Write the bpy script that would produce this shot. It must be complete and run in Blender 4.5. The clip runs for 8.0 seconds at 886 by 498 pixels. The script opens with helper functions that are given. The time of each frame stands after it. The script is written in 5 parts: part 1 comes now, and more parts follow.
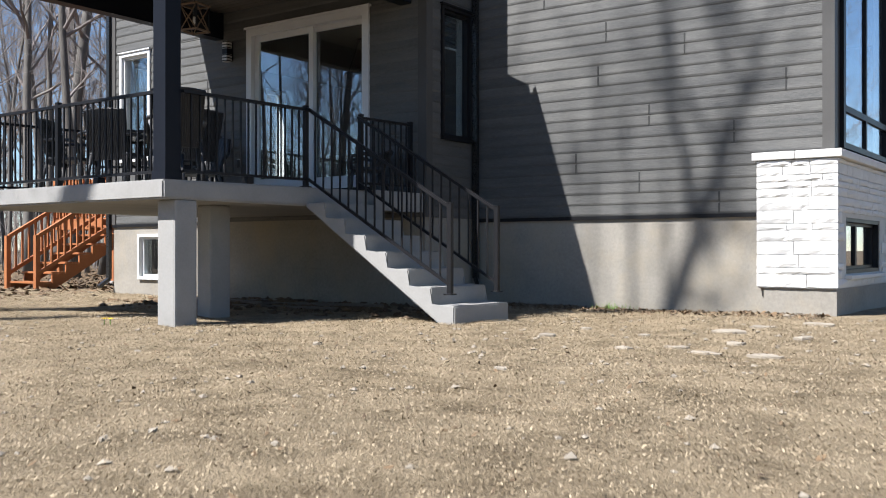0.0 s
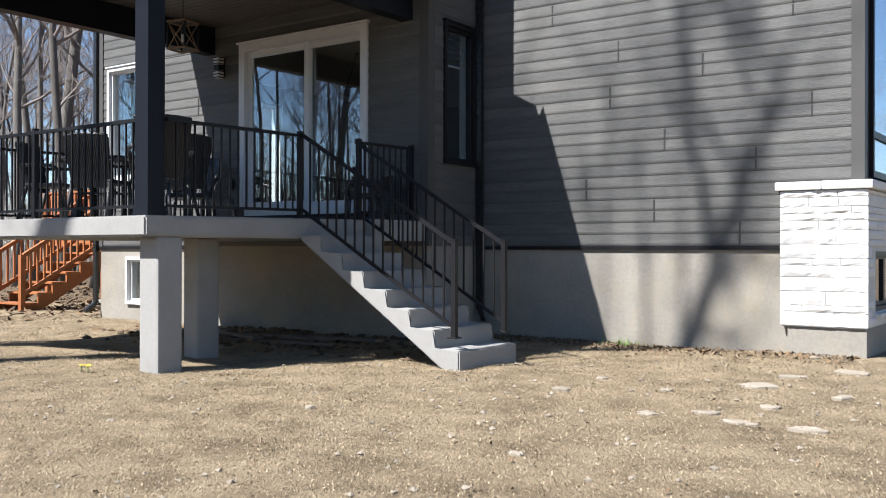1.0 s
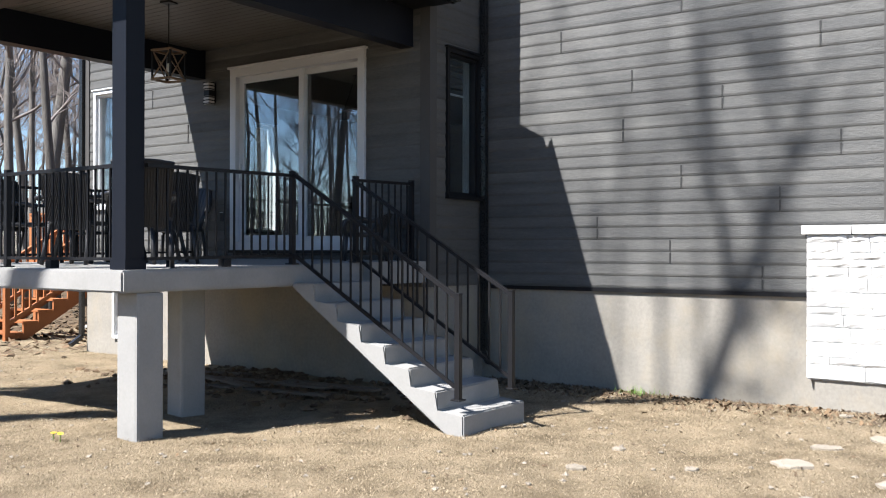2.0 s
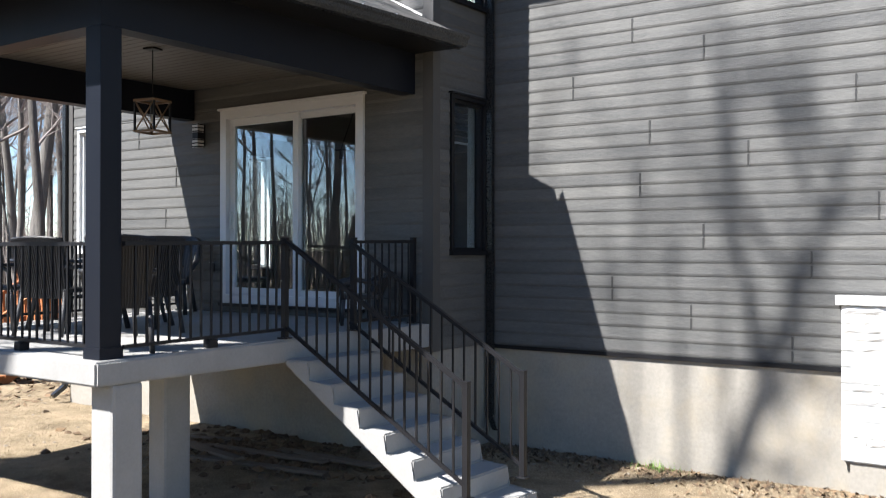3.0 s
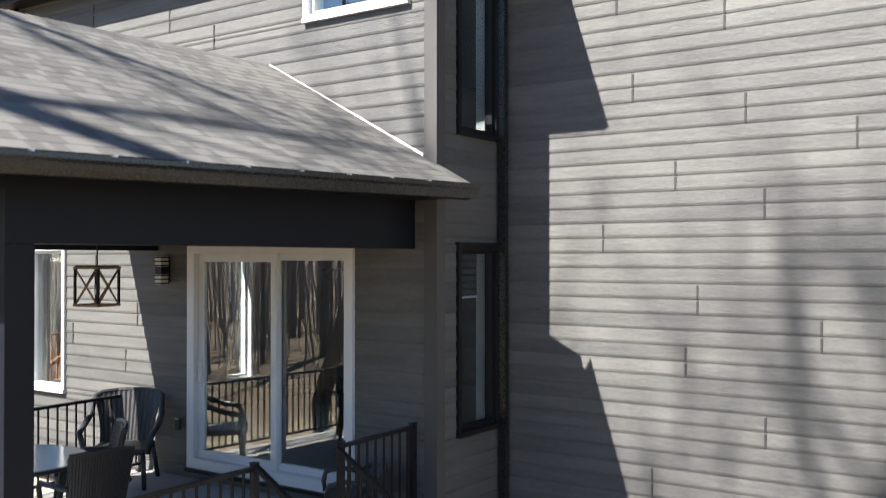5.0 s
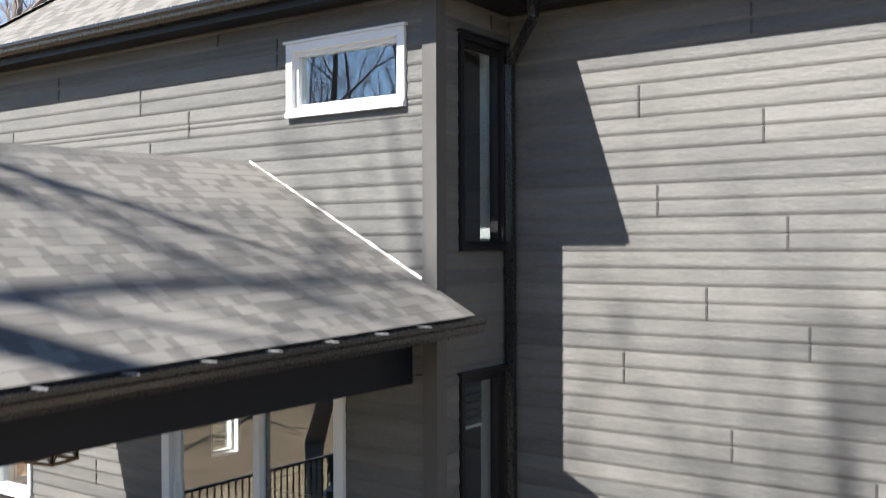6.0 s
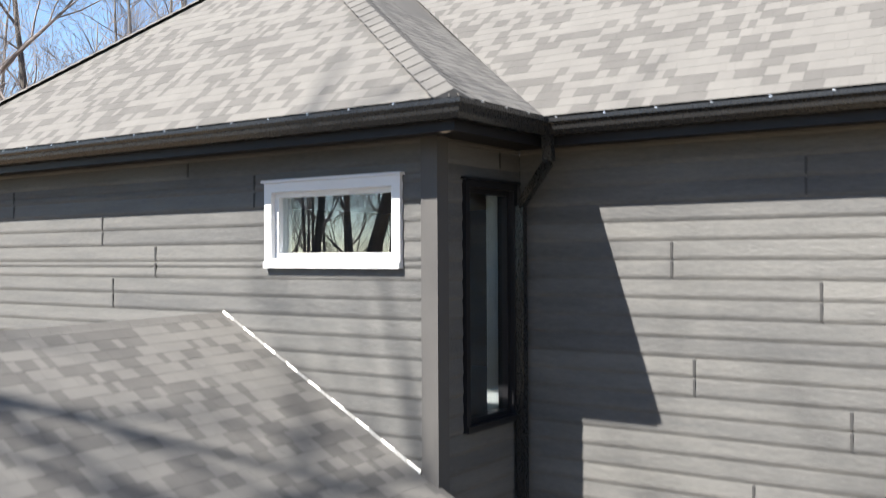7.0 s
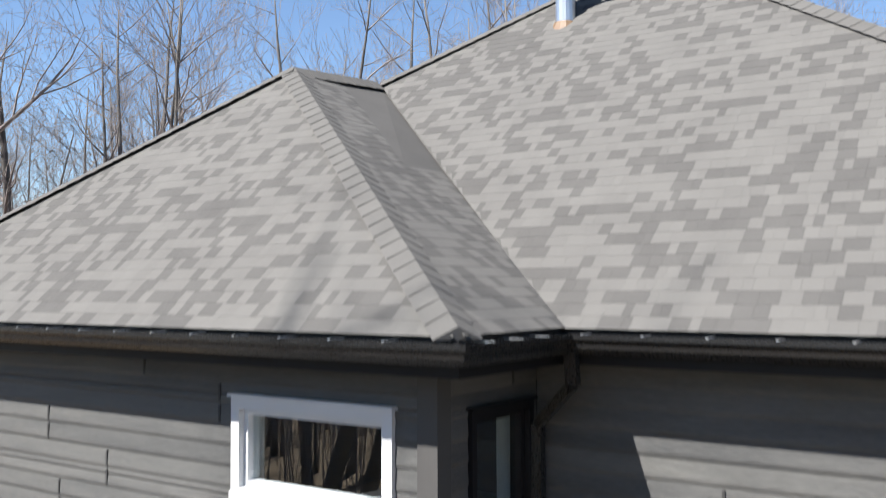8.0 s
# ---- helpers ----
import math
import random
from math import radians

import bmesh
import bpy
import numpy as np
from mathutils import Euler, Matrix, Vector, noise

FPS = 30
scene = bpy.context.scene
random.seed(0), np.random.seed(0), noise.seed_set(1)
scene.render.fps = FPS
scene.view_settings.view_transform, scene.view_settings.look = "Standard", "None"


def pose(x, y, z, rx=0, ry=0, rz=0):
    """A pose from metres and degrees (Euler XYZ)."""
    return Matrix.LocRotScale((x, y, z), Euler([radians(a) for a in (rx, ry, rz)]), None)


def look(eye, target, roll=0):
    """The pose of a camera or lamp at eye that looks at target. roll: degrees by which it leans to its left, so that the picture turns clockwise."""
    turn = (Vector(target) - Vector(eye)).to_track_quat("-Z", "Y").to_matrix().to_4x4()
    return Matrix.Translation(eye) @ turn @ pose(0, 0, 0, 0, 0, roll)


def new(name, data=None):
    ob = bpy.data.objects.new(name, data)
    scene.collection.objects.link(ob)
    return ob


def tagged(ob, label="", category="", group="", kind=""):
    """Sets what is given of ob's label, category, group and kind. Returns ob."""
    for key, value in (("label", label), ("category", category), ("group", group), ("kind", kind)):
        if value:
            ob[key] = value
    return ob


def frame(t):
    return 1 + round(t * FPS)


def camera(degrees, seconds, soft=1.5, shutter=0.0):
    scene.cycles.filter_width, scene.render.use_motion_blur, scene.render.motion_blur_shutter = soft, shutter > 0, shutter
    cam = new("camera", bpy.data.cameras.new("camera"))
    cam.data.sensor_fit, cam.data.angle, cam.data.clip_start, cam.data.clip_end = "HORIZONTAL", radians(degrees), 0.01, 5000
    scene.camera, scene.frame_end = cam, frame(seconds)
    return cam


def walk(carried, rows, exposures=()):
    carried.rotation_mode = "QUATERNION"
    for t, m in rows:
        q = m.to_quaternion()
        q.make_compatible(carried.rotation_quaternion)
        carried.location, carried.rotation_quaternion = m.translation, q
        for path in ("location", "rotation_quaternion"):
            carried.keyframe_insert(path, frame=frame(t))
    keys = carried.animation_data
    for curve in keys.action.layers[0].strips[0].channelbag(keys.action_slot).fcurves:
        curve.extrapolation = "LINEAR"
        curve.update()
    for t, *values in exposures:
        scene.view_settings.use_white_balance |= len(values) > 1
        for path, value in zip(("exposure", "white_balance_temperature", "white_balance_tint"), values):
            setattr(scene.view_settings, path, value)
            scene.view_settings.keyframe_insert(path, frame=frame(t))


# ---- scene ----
cam = camera(50.0, 8.0, 1.0, 0.4)
EXPOSURES = ((0, 1.51, 6300, 10), (1.5, 1.69, 6300, 10), (3.5, 2.18, 6400, 10), (4.5, 2.38, 6650, 10), (6.0, 2.34, 6750, 10), (7.5, 1.93, 6700, 10), (8.0, 1.68, 6500, 10))
PATH = [
    (0, (7.444, -9.975, 0.74), (6.278, -8.349, 0.743), 0.0),
    (0.5, (7.226, -9.718, 0.944), (6.062, -8.091, 0.945), 0.0),
    (1, (7.008, -9.459, 1.122), (5.845, -7.831, 1.125), 0.1),
    (1.5, (6.811, -9.184, 1.34), (5.647, -7.558, 1.343), 0.1),
    (3, (6.108, -8.364, 2.272), (4.949, -6.734, 2.277), 0.1),
    (3.5, (5.867, -8.048, 2.678), (4.708, -6.417, 2.684), 0.0),
    (4, (5.605, -7.722, 3.097), (4.449, -6.09, 3.107), 0.0),
    (4.5, (5.32, -7.384, 3.444), (4.167, -5.75, 3.473), 0.1),
    (6, (4.442, -6.252, 5.126), (3.299, -4.611, 5.119), -0.2),
    (6.5, (4.12, -5.824, 5.748), (2.979, -4.181, 5.748), -0.2),
    (7, (3.777, -5.389, 6.362), (2.644, -3.741, 6.376), -0.3),
    (7.5, (3.47, -4.882, 6.951), (2.325, -3.242, 6.998), -0.1),
    (8, (3.12, -4.405, 7.658), (1.982, -2.762, 7.734), -0.2),
]
walk(cam, [(t, look(eye, target, roll)) for t, eye, target, roll in PATH], EXPOSURES)

# ---- light ----
SUN_DIR = Vector((0.43, 1.0, -1.387)).normalized()
sun = new("sun", bpy.data.lights.new("sun", "SUN"))
sun.data.energy, sun.data.angle, sun.data.color = 5.0, radians(0.53), (1.0, 0.965, 0.915)
sun.matrix_world = look((0, 0, 40), Vector((0, 0, 40)) + SUN_DIR)
world = bpy.data.worlds.new("world")
scene.world = world
world.use_nodes = True
wn = world.node_tree
sky = wn.nodes.new("ShaderNodeTexSky")
sky.sky_type, sky.sun_disc = "NISHITA", False
sky.sun_elevation = math.asin(-SUN_DIR.z)
sky.sun_rotation = math.atan2(-SUN_DIR.x, -SUN_DIR.y)
sky.air_density, sky.dust_density, sky.ozone_density = 0.9, 0.0, 4.0
wn.nodes["Background"].inputs["Strength"].default_value = 0.058
wn.links.new(sky.outputs["Color"], wn.nodes["Background"].inputs["Color"])


# ---- materials ----
def mat(name, c1, c2=None, rough=0.6, metal=0.0, scale=(6, 6, 6), fine=(60, 60, 60), bump=0.15, depth=0.004, vary=0.0,
        stain=None, stain_scale=1.2, stain_amount=0.4, spec=0.5, tabs=0.0, sharp=2.0):
    """A procedural surface: broad tone, fine grain with relief, a per-piece shift and stains."""
    m = bpy.data.materials.new(name)
    m.use_nodes = True
    nt = m.node_tree
    N, L = nt.nodes, nt.links
    b = N["Principled BSDF"]
    b.inputs["Metallic"].default_value = metal
    b.inputs["Specular IOR Level"].default_value = spec
    geo = N.new("ShaderNodeNewGeometry")

    def noise_node(sc, detail=4.0, rgh=0.6):
        v = N.new("ShaderNodeVectorMath")
        v.operation = "MULTIPLY"
        L.new(geo.outputs["Position"], v.inputs[0])
        v.inputs[1].default_value = sc
        n = N.new("ShaderNodeTexNoise")
        n.inputs["Scale"].default_value = 1.0
        n.inputs["Detail"].default_value = detail
        n.inputs["Roughness"].default_value = rgh
        L.new(v.outputs[0], n.inputs["Vector"])
        return n.outputs["Fac"]

    def math_node(op, a, c):
        n = N.new("ShaderNodeMath")
        n.operation = op
        for i, s in enumerate((a, c)):
            if isinstance(s, (int, float)):
                n.inputs[i].default_value = s
            else:
                L.new(s, n.inputs[i])
        return n.outputs[0]

    def mix_node(f, a, c):
        n = N.new("ShaderNodeMix")
        n.data_type = "RGBA"
        for i, s in ((0, f), (6, a), (7, c)):
            if isinstance(s, tuple):
                n.inputs[i].default_value = (*s, 1)
            elif isinstance(s, (int, float)):
                n.inputs[i].default_value = s
            else:
                L.new(s, n.inputs[i])
        return n.outputs[2]

    c2 = c2 or tuple(min(1, x * 0.75) for x in c1)
    broad, grain = noise_node(scale), noise_node(fine, 6.0, 0.7)
    f = math_node("ADD", math_node("MULTIPLY", broad, 0.6), math_node("MULTIPLY", grain, 0.6))
    f = math_node("MULTIPLY", math_node("SUBTRACT", f, 0.6 - 0.5 / sharp), sharp)
    if vary:
        info = N.new("ShaderNodeObjectInfo")
        r = math_node("FRACT", math_node("ADD", info.outputs["Random"], geo.outputs["Random Per Island"]), 0.0)
        f = math_node("ADD", f, math_node("MULTIPLY", math_node("SUBTRACT", r, 0.5), vary))
        if tabs:
            f = math_node("ADD", math_node("MULTIPLY", f, 0.5), math_node("MULTIPLY", math_node("GREATER_THAN", r, 0.6), tabs))
    cl = N.new("ShaderNodeClamp")
    L.new(f, cl.inputs[0])
    col = mix_node(cl.outputs[0], c1, c2)
    if stain:
        s = noise_node((stain_scale,) * 3 if isinstance(stain_scale, (int, float)) else stain_scale, 5.0, 0.65)
        ramp = N.new("ShaderNodeMapRange")
        ramp.inputs[1].default_value, ramp.inputs[2].default_value = 0.48, 0.7
        ramp.inputs[4].default_value = stain_amount
        L.new(s, ramp.inputs[0])
        col = mix_node(ramp.outputs[0], col, stain)
    L.new(col, b.inputs["Base Color"])
    L.new(math_node("ADD", math_node("MULTIPLY", grain, 0.2), rough - 0.1), b.inputs["Roughness"])
    if bump:
        bp = N.new("ShaderNodeBump")
        bp.inputs["Strength"].default_value, bp.inputs["Distance"].default_value = bump, depth
        L.new(grain, bp.inputs["Height"])
        L.new(bp.outputs[0], b.inputs["Normal"])
    return m


def glass(name, tint=(0.9, 0.95, 0.95), clear=0.75):
    """A thin pane: mirror-like gloss by Fresnel over clear passage."""
    m = bpy.data.materials.new(name)
    m.use_nodes = True
    nt = m.node_tree
    N, L = nt.nodes, nt.links
    out = N["Material Output"]
    N.remove(N["Principled BSDF"])
    lw = N.new("ShaderNodeLayerWeight")
    lw.inputs["Blend"].default_value = 0.5
    pw = N.new("ShaderNodeMath")
    pw.operation = "POWER"
    L.new(lw.outputs["Facing"], pw.inputs[0])
    pw.inputs[1].default_value = 3.8
    fr = N.new("ShaderNodeMath")
    fr.operation = "MULTIPLY_ADD"
    L.new(pw.outputs[0], fr.inputs[0])
    fr.inputs[1].default_value, fr.inputs[2].default_value = 0.84, 0.15
    gl = N.new("ShaderNodeBsdfGlossy")
    gl.inputs["Roughness"].default_value = 0.004
    gl.inputs["Color"].default_value = (0.95, 0.97, 1, 1)
    tr = N.new("ShaderNodeBsdfTransparent")
    tr.inputs["Color"].default_value = (*[c * clear for c in tint], 1)
    mx = N.new("ShaderNodeMixShader")
    L.new(fr.outputs[0], mx.inputs[0])
    L.new(tr.outputs[0], mx.inputs[1])
    L.new(gl.outputs[0], mx.inputs[2])
    L.new(mx.outputs[0], out.inputs["Surface"])
    return m


M_SIDING = mat("siding_wood_fibre", (0.051, 0.052, 0.053), (0.109, 0.107, 0.102), 0.6, scale=(1.1, 1.1, 11), fine=(16, 16, 75), bump=0.75,
               depth=0.008, vary=0.4, spec=0.3)
M_TRIM = mat("trim_charcoal_paint", (0.030, 0.030, 0.031), (0.042, 0.041, 0.041), 0.6, scale=(3, 3, 3), bump=0.1, spec=0.25)
M_CORNER = mat("corner_board_paint", (0.055, 0.053, 0.052), (0.070, 0.068, 0.066), 0.55, scale=(3, 3, 3), bump=0.1, spec=0.25)
M_BLACK = mat("black_aluminium", (0.00675, 0.00675, 0.00825), (0.0105, 0.0105, 0.012), 0.45, scale=(4, 4, 4), bump=0.05, spec=0.2)
M_COLUMN = mat("black_column_wrap", (0.006, 0.0075, 0.012), (0.009, 0.0105, 0.015), 0.45, scale=(3, 3, 2), bump=0.05, spec=0.12)
M_CONC = mat("concrete_slab", (0.262, 0.258, 0.249), (0.21, 0.205, 0.199), 0.85, scale=(2.5, 2.5, 2.5), fine=(45, 45, 45), bump=0.25, stain=(0.157, 0.153, 0.146),
             stain_scale=1.5, stain_amount=0.35)
M_FOUND = mat("parged_foundation", (0.250, 0.232, 0.204), (0.178, 0.164, 0.142), 0.9, scale=(1.3, 1.3, 1.8), fine=(24, 24, 24), bump=0.25, stain=(0.285, 0.235, 0.160),
              stain_scale=(0.9, 0.9, 0.7), stain_amount=0.6, sharp=3.0)
M_WHITE = mat("white_vinyl", (0.544, 0.551, 0.558), (0.503, 0.51, 0.524), 0.35, scale=(3, 3, 3), bump=0.03)
M_STONE = mat("white_split_stone", (0.585, 0.578, 0.568), (0.517, 0.51, 0.5), 0.85, scale=(5, 5, 9), fine=(35, 35, 60), bump=0.5, depth=0.012, vary=0.5)
M_MORTAR = mat("white_mortar", (0.503, 0.496, 0.483), None, 0.9, bump=0.3)
M_SHINGLE = mat("asphalt_shingle", (0.0972, 0.0945, 0.09), (0.0558, 0.054, 0.0522), 0.92, scale=(2.2, 2.2, 2.2), fine=(150, 150, 150), bump=0.4, depth=0.002, vary=0.6,
                spec=0.25, tabs=0.5)
M_CAP = mat("ridge_shingle", (0.092, 0.089, 0.085), (0.070, 0.068, 0.065), 0.92, scale=(4, 4, 4), fine=(150, 150, 150), bump=0.4, depth=0.002, vary=0.4, spec=0.25)
M_GUTTER = mat("black_gutter", (0.009, 0.009, 0.00975), (0.0128, 0.0128, 0.0128), 0.28, scale=(2, 2, 2), bump=0.04, spec=0.5)
M_METAL = mat("galvanised_metal", (0.62, 0.64, 0.66), (0.5, 0.52, 0.55), 0.35, 0.9, scale=(5, 5, 5), bump=0.1)
M_SOFFIT = mat("soffit_panel", (0.073, 0.0642, 0.0584), (0.0949, 0.0839, 0.073), 0.5, scale=(2, 2, 2), bump=0.05)
M_CEDAR = mat("stained_cedar", (0.307, 0.113, 0.0365), (0.219, 0.073, 0.0219), 0.6, scale=(4, 4, 4), fine=(40, 40, 40), bump=0.3, vary=0.5)
M_WICKER = mat("black_wicker", (0.012, 0.012, 0.0142), (0.0225, 0.0225, 0.0255), 0.5, scale=(20, 20, 20), fine=(120, 120, 160), bump=0.5)
M_GROUND = mat("dry_lawn_soil", (0.294, 0.232, 0.154), (0.126, 0.096, 0.06), 0.95, scale=(2.2, 2.2, 2.2), fine=(55, 55, 55), bump=1.0, depth=0.03,
               stain=(0.27, 0.216, 0.146), stain_scale=0.8, stain_amount=0.4, spec=0.15, sharp=4.5)
M_STRAW = mat("dry_straw", (0.333, 0.269, 0.185), (0.135, 0.104, 0.0679), 0.9, scale=(9, 9, 9), bump=0, vary=1.5, spec=0.2)
M_ROCK = mat("pale_field_stone", (0.265, 0.231, 0.186), (0.178, 0.153, 0.121), 0.9, scale=(6, 6, 6), bump=0.5, vary=0.6)
M_LEAF = mat("fallen_leaves", (0.150, 0.098, 0.056), (0.060, 0.041, 0.026), 0.85, scale=(5, 5, 5), bump=0, vary=1.2, spec=0.3)
M_BARK = mat("grey_bark", (0.163, 0.152, 0.142), (0.0729, 0.0666, 0.0601), 0.95, scale=(4, 4, 1), fine=(30, 30, 6), bump=0.9, depth=0.03, vary=0.5, spec=0.2)
M_TWIG = mat("twig_bark", (0.225, 0.197, 0.187), (0.128, 0.111, 0.104), 0.9, scale=(2, 2, 2), bump=0, vary=0.4, spec=0.2)
M_FOREST = mat("forest_floor", (0.146, 0.106, 0.0693), (0.073, 0.0548, 0.0365), 0.95, scale=(0.7, 0.7, 0.7), fine=(9, 9, 9), bump=0.8, depth=0.05, spec=0.15)
M_FLASH = mat("bright_flashing", (0.36, 0.36, 0.35), (0.17, 0.17, 0.165), 0.4, 0.3, scale=(20, 20, 20), bump=0.1)
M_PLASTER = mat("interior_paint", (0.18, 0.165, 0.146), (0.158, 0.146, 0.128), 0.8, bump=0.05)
M_OAK = mat("interior_floor", (0.165, 0.112, 0.0675), (0.12, 0.075, 0.045), 0.4, scale=(1, 8, 1), bump=0.1)
M_PANE = glass("window_glass", (0.90, 0.95, 0.95), 0.97)
M_WOOD_GREY = mat("weathered_board", (0.16, 0.13, 0.10), (0.09, 0.07, 0.055), 0.9, scale=(2, 2, 2), bump=0.4)
M_GREEN = mat("young_grass", (0.10, 0.20, 0.04), (0.16, 0.22, 0.05), 0.8, bump=0, vary=0.8)
M_TAPE = mat("copper_toned_wood", (0.16, 0.10, 0.055), (0.1, 0.06, 0.035), 0.6, bump=0.2)


# ---- builders ----
def part(name, bm, material, parent=None, label=""):
    """Links a bmesh as one mesh object, under a thing or a part."""
    bmesh.ops.recalc_face_normals(bm, faces=bm.faces[:])
    me = bpy.data.meshes.new(name)
    bm.to_mesh(me)
    bm.free()
    if material:
        me.materials.append(material)
    ob = new(name, me)
    ob.parent = parent
    return tagged(ob, label)


def thing(name, at, label, category, group="", turn=0.0):
    e = new(name)
    e.empty_display_size = 0.1
    e.matrix_world = pose(*at, 0, 0, turn)
    return tagged(e, label, category, group)


def raw(name, verts, faces, material, parent=None, label="", smooth=False):
    me = bpy.data.meshes.new(name)
    me.from_pydata(verts, [], faces)
    me.materials.append(material)
    if smooth:
        me.polygons.foreach_set("use_smooth", [True] * len(faces))
    ob = new(name, me)
    ob.parent = parent
    return tagged(ob, label)


BOX_FACES = ((0, 1, 3, 2), (4, 6, 7, 5), (0, 4, 5, 1), (2, 3, 7, 6), (0, 2, 6, 4), (1, 5, 7, 3))


def box(bm, a, b, P=None, bevel=0.0):
    """A box between corners a and b, in the frame P, with rounded edges if asked."""
    P = P or (lambda u, n, z: (u, n, z))
    vs = [bm.verts.new(P(x, y, z)) for x in (a[0], b[0]) for y in (a[1], b[1]) for z in (a[2], b[2])]
    fs = [bm.faces.new([vs[i] for i in f]) for f in BOX_FACES]
    if bevel:
        edges = list({e for f in fs for e in f.edges})
        bmesh.ops.bevel(bm, geom=edges, offset=bevel, segments=2, affect="EDGES", profile=0.6)
    return bm


def boxed(name, a, b, material, parent=None, label="", P=None, bevel=0.0):
    return part(name, box(bmesh.new(), a, b, P, bevel), material, parent, label)


def tube(verts, faces, path, radii, sides=6, cap=True):
    """Adds a round tapered tube along a path to plain lists."""
    base = len(verts)
    up = Vector((0.31, 0.17, 0.93))
    for i, p in enumerate(path):
        d = (path[min(i + 1, len(path) - 1)] - path[max(i - 1, 0)]).normalized()
        s = d.cross(up)
        s = s.normalized() if s.length > 0.05 else d.cross(Vector((1, 0, 0))).normalized()
        q = d.cross(s)
        for k in range(sides):
            a = 2 * math.pi * k / sides
            verts.append(p + (s * math.cos(a) + q * math.sin(a)) * radii[i])
    for i in range(len(path) - 1):
        for k in range(sides):
            j = (k + 1) % sides
            faces.append((base + i * sides + k, base + i * sides + j, base + (i + 1) * sides + j, base + (i + 1) * sides + k))
    if cap:
        faces.append(tuple(base + k for k in reversed(range(sides))))
        faces.append(tuple(base + (len(path) - 1) * sides + k for k in range(sides)))


def pipe(name, pts, radius, material, parent=None, label="", sides=8):
    v, f = [], []
    pts = [Vector(p) for p in pts]
    tube(v, f, pts, [radius] * len(pts), sides)
    return raw(name, v, f, material, parent, label, True)


# ---- the plan ----
D = 1.165          # the main wall stands this far behind the wing's front
XL, XR = -6.68, 4.80
Z_SID, Z_EAVE = 1.178, 7.15
P_FRONT = lambda u, n, z: (u, -n, z)
P_SIDE = lambda u, n, z: (n, u, z)
P_MAIN = lambda u, n, z: (u, D - n, z)
P_RIGHT = lambda u, n, z: (XR + n, u, z)
P_LEFT = lambda u, n, z: (XL - n, u, z)


def deck_z(y):
    return 1.49 + 0.0135 * y


# openings: u0, u1, z0, z1
DOOR = (-3.32, -0.945, 1.62, 4.06)
WIN_LEFT = (-6.45, -5.66, 2.24, 4.06)
WIN_HIGH = (-1.585, -0.275, 6.285, 6.922)
WIN_BASE = (-5.96, -5.1, 0.27, 1.0)
SIDE_LOW = (0.345, 1.06, 2.24, 4.03)
SIDE_HIGH = (0.345, 1.06, 5.09, 6.90)
R_BIG = (1.52, 4.4, 1.93, 4.7)
R_BASE = (1.56, 3.4, 0.47, 1.12)
L_A, L_B = (0.25, 1.1, 2.2, 4.0), (3.35, 3.95, 1.95, 3.98)


def cells(u0, u1, z0, z1, openings):
    us = sorted({u0, u1, *[min(max(o[k], u0), u1) for o in openings for k in (0, 1)]})
    zs = sorted({z0, z1, *[min(max(o[k], z0), z1) for o in openings for k in (2, 3)]})
    for a, b in zip(us, us[1:]):
        for c, d in zip(zs, zs[1:]):
            m, n = (a + b) / 2, (c + d) / 2
            if not any(o[0] < m < o[1] and o[2] < n < o[3] for o in openings):
                yield a, b, c, d


def wall(name, P, u0, u1, z0, z1, openings, material, label, thick=0.2):
    bm = bmesh.new()
    for a, b, c, d in cells(u0, u1, z0, z1, openings):
        box(bm, (a, -thick, c), (b, 0, d), P)
    bmesh.ops.remove_doubles(bm, verts=bm.verts[:], dist=1e-5)
    return tagged(part(name, bm, material), label, "wall", "", "structure")


PITCH = 0.278


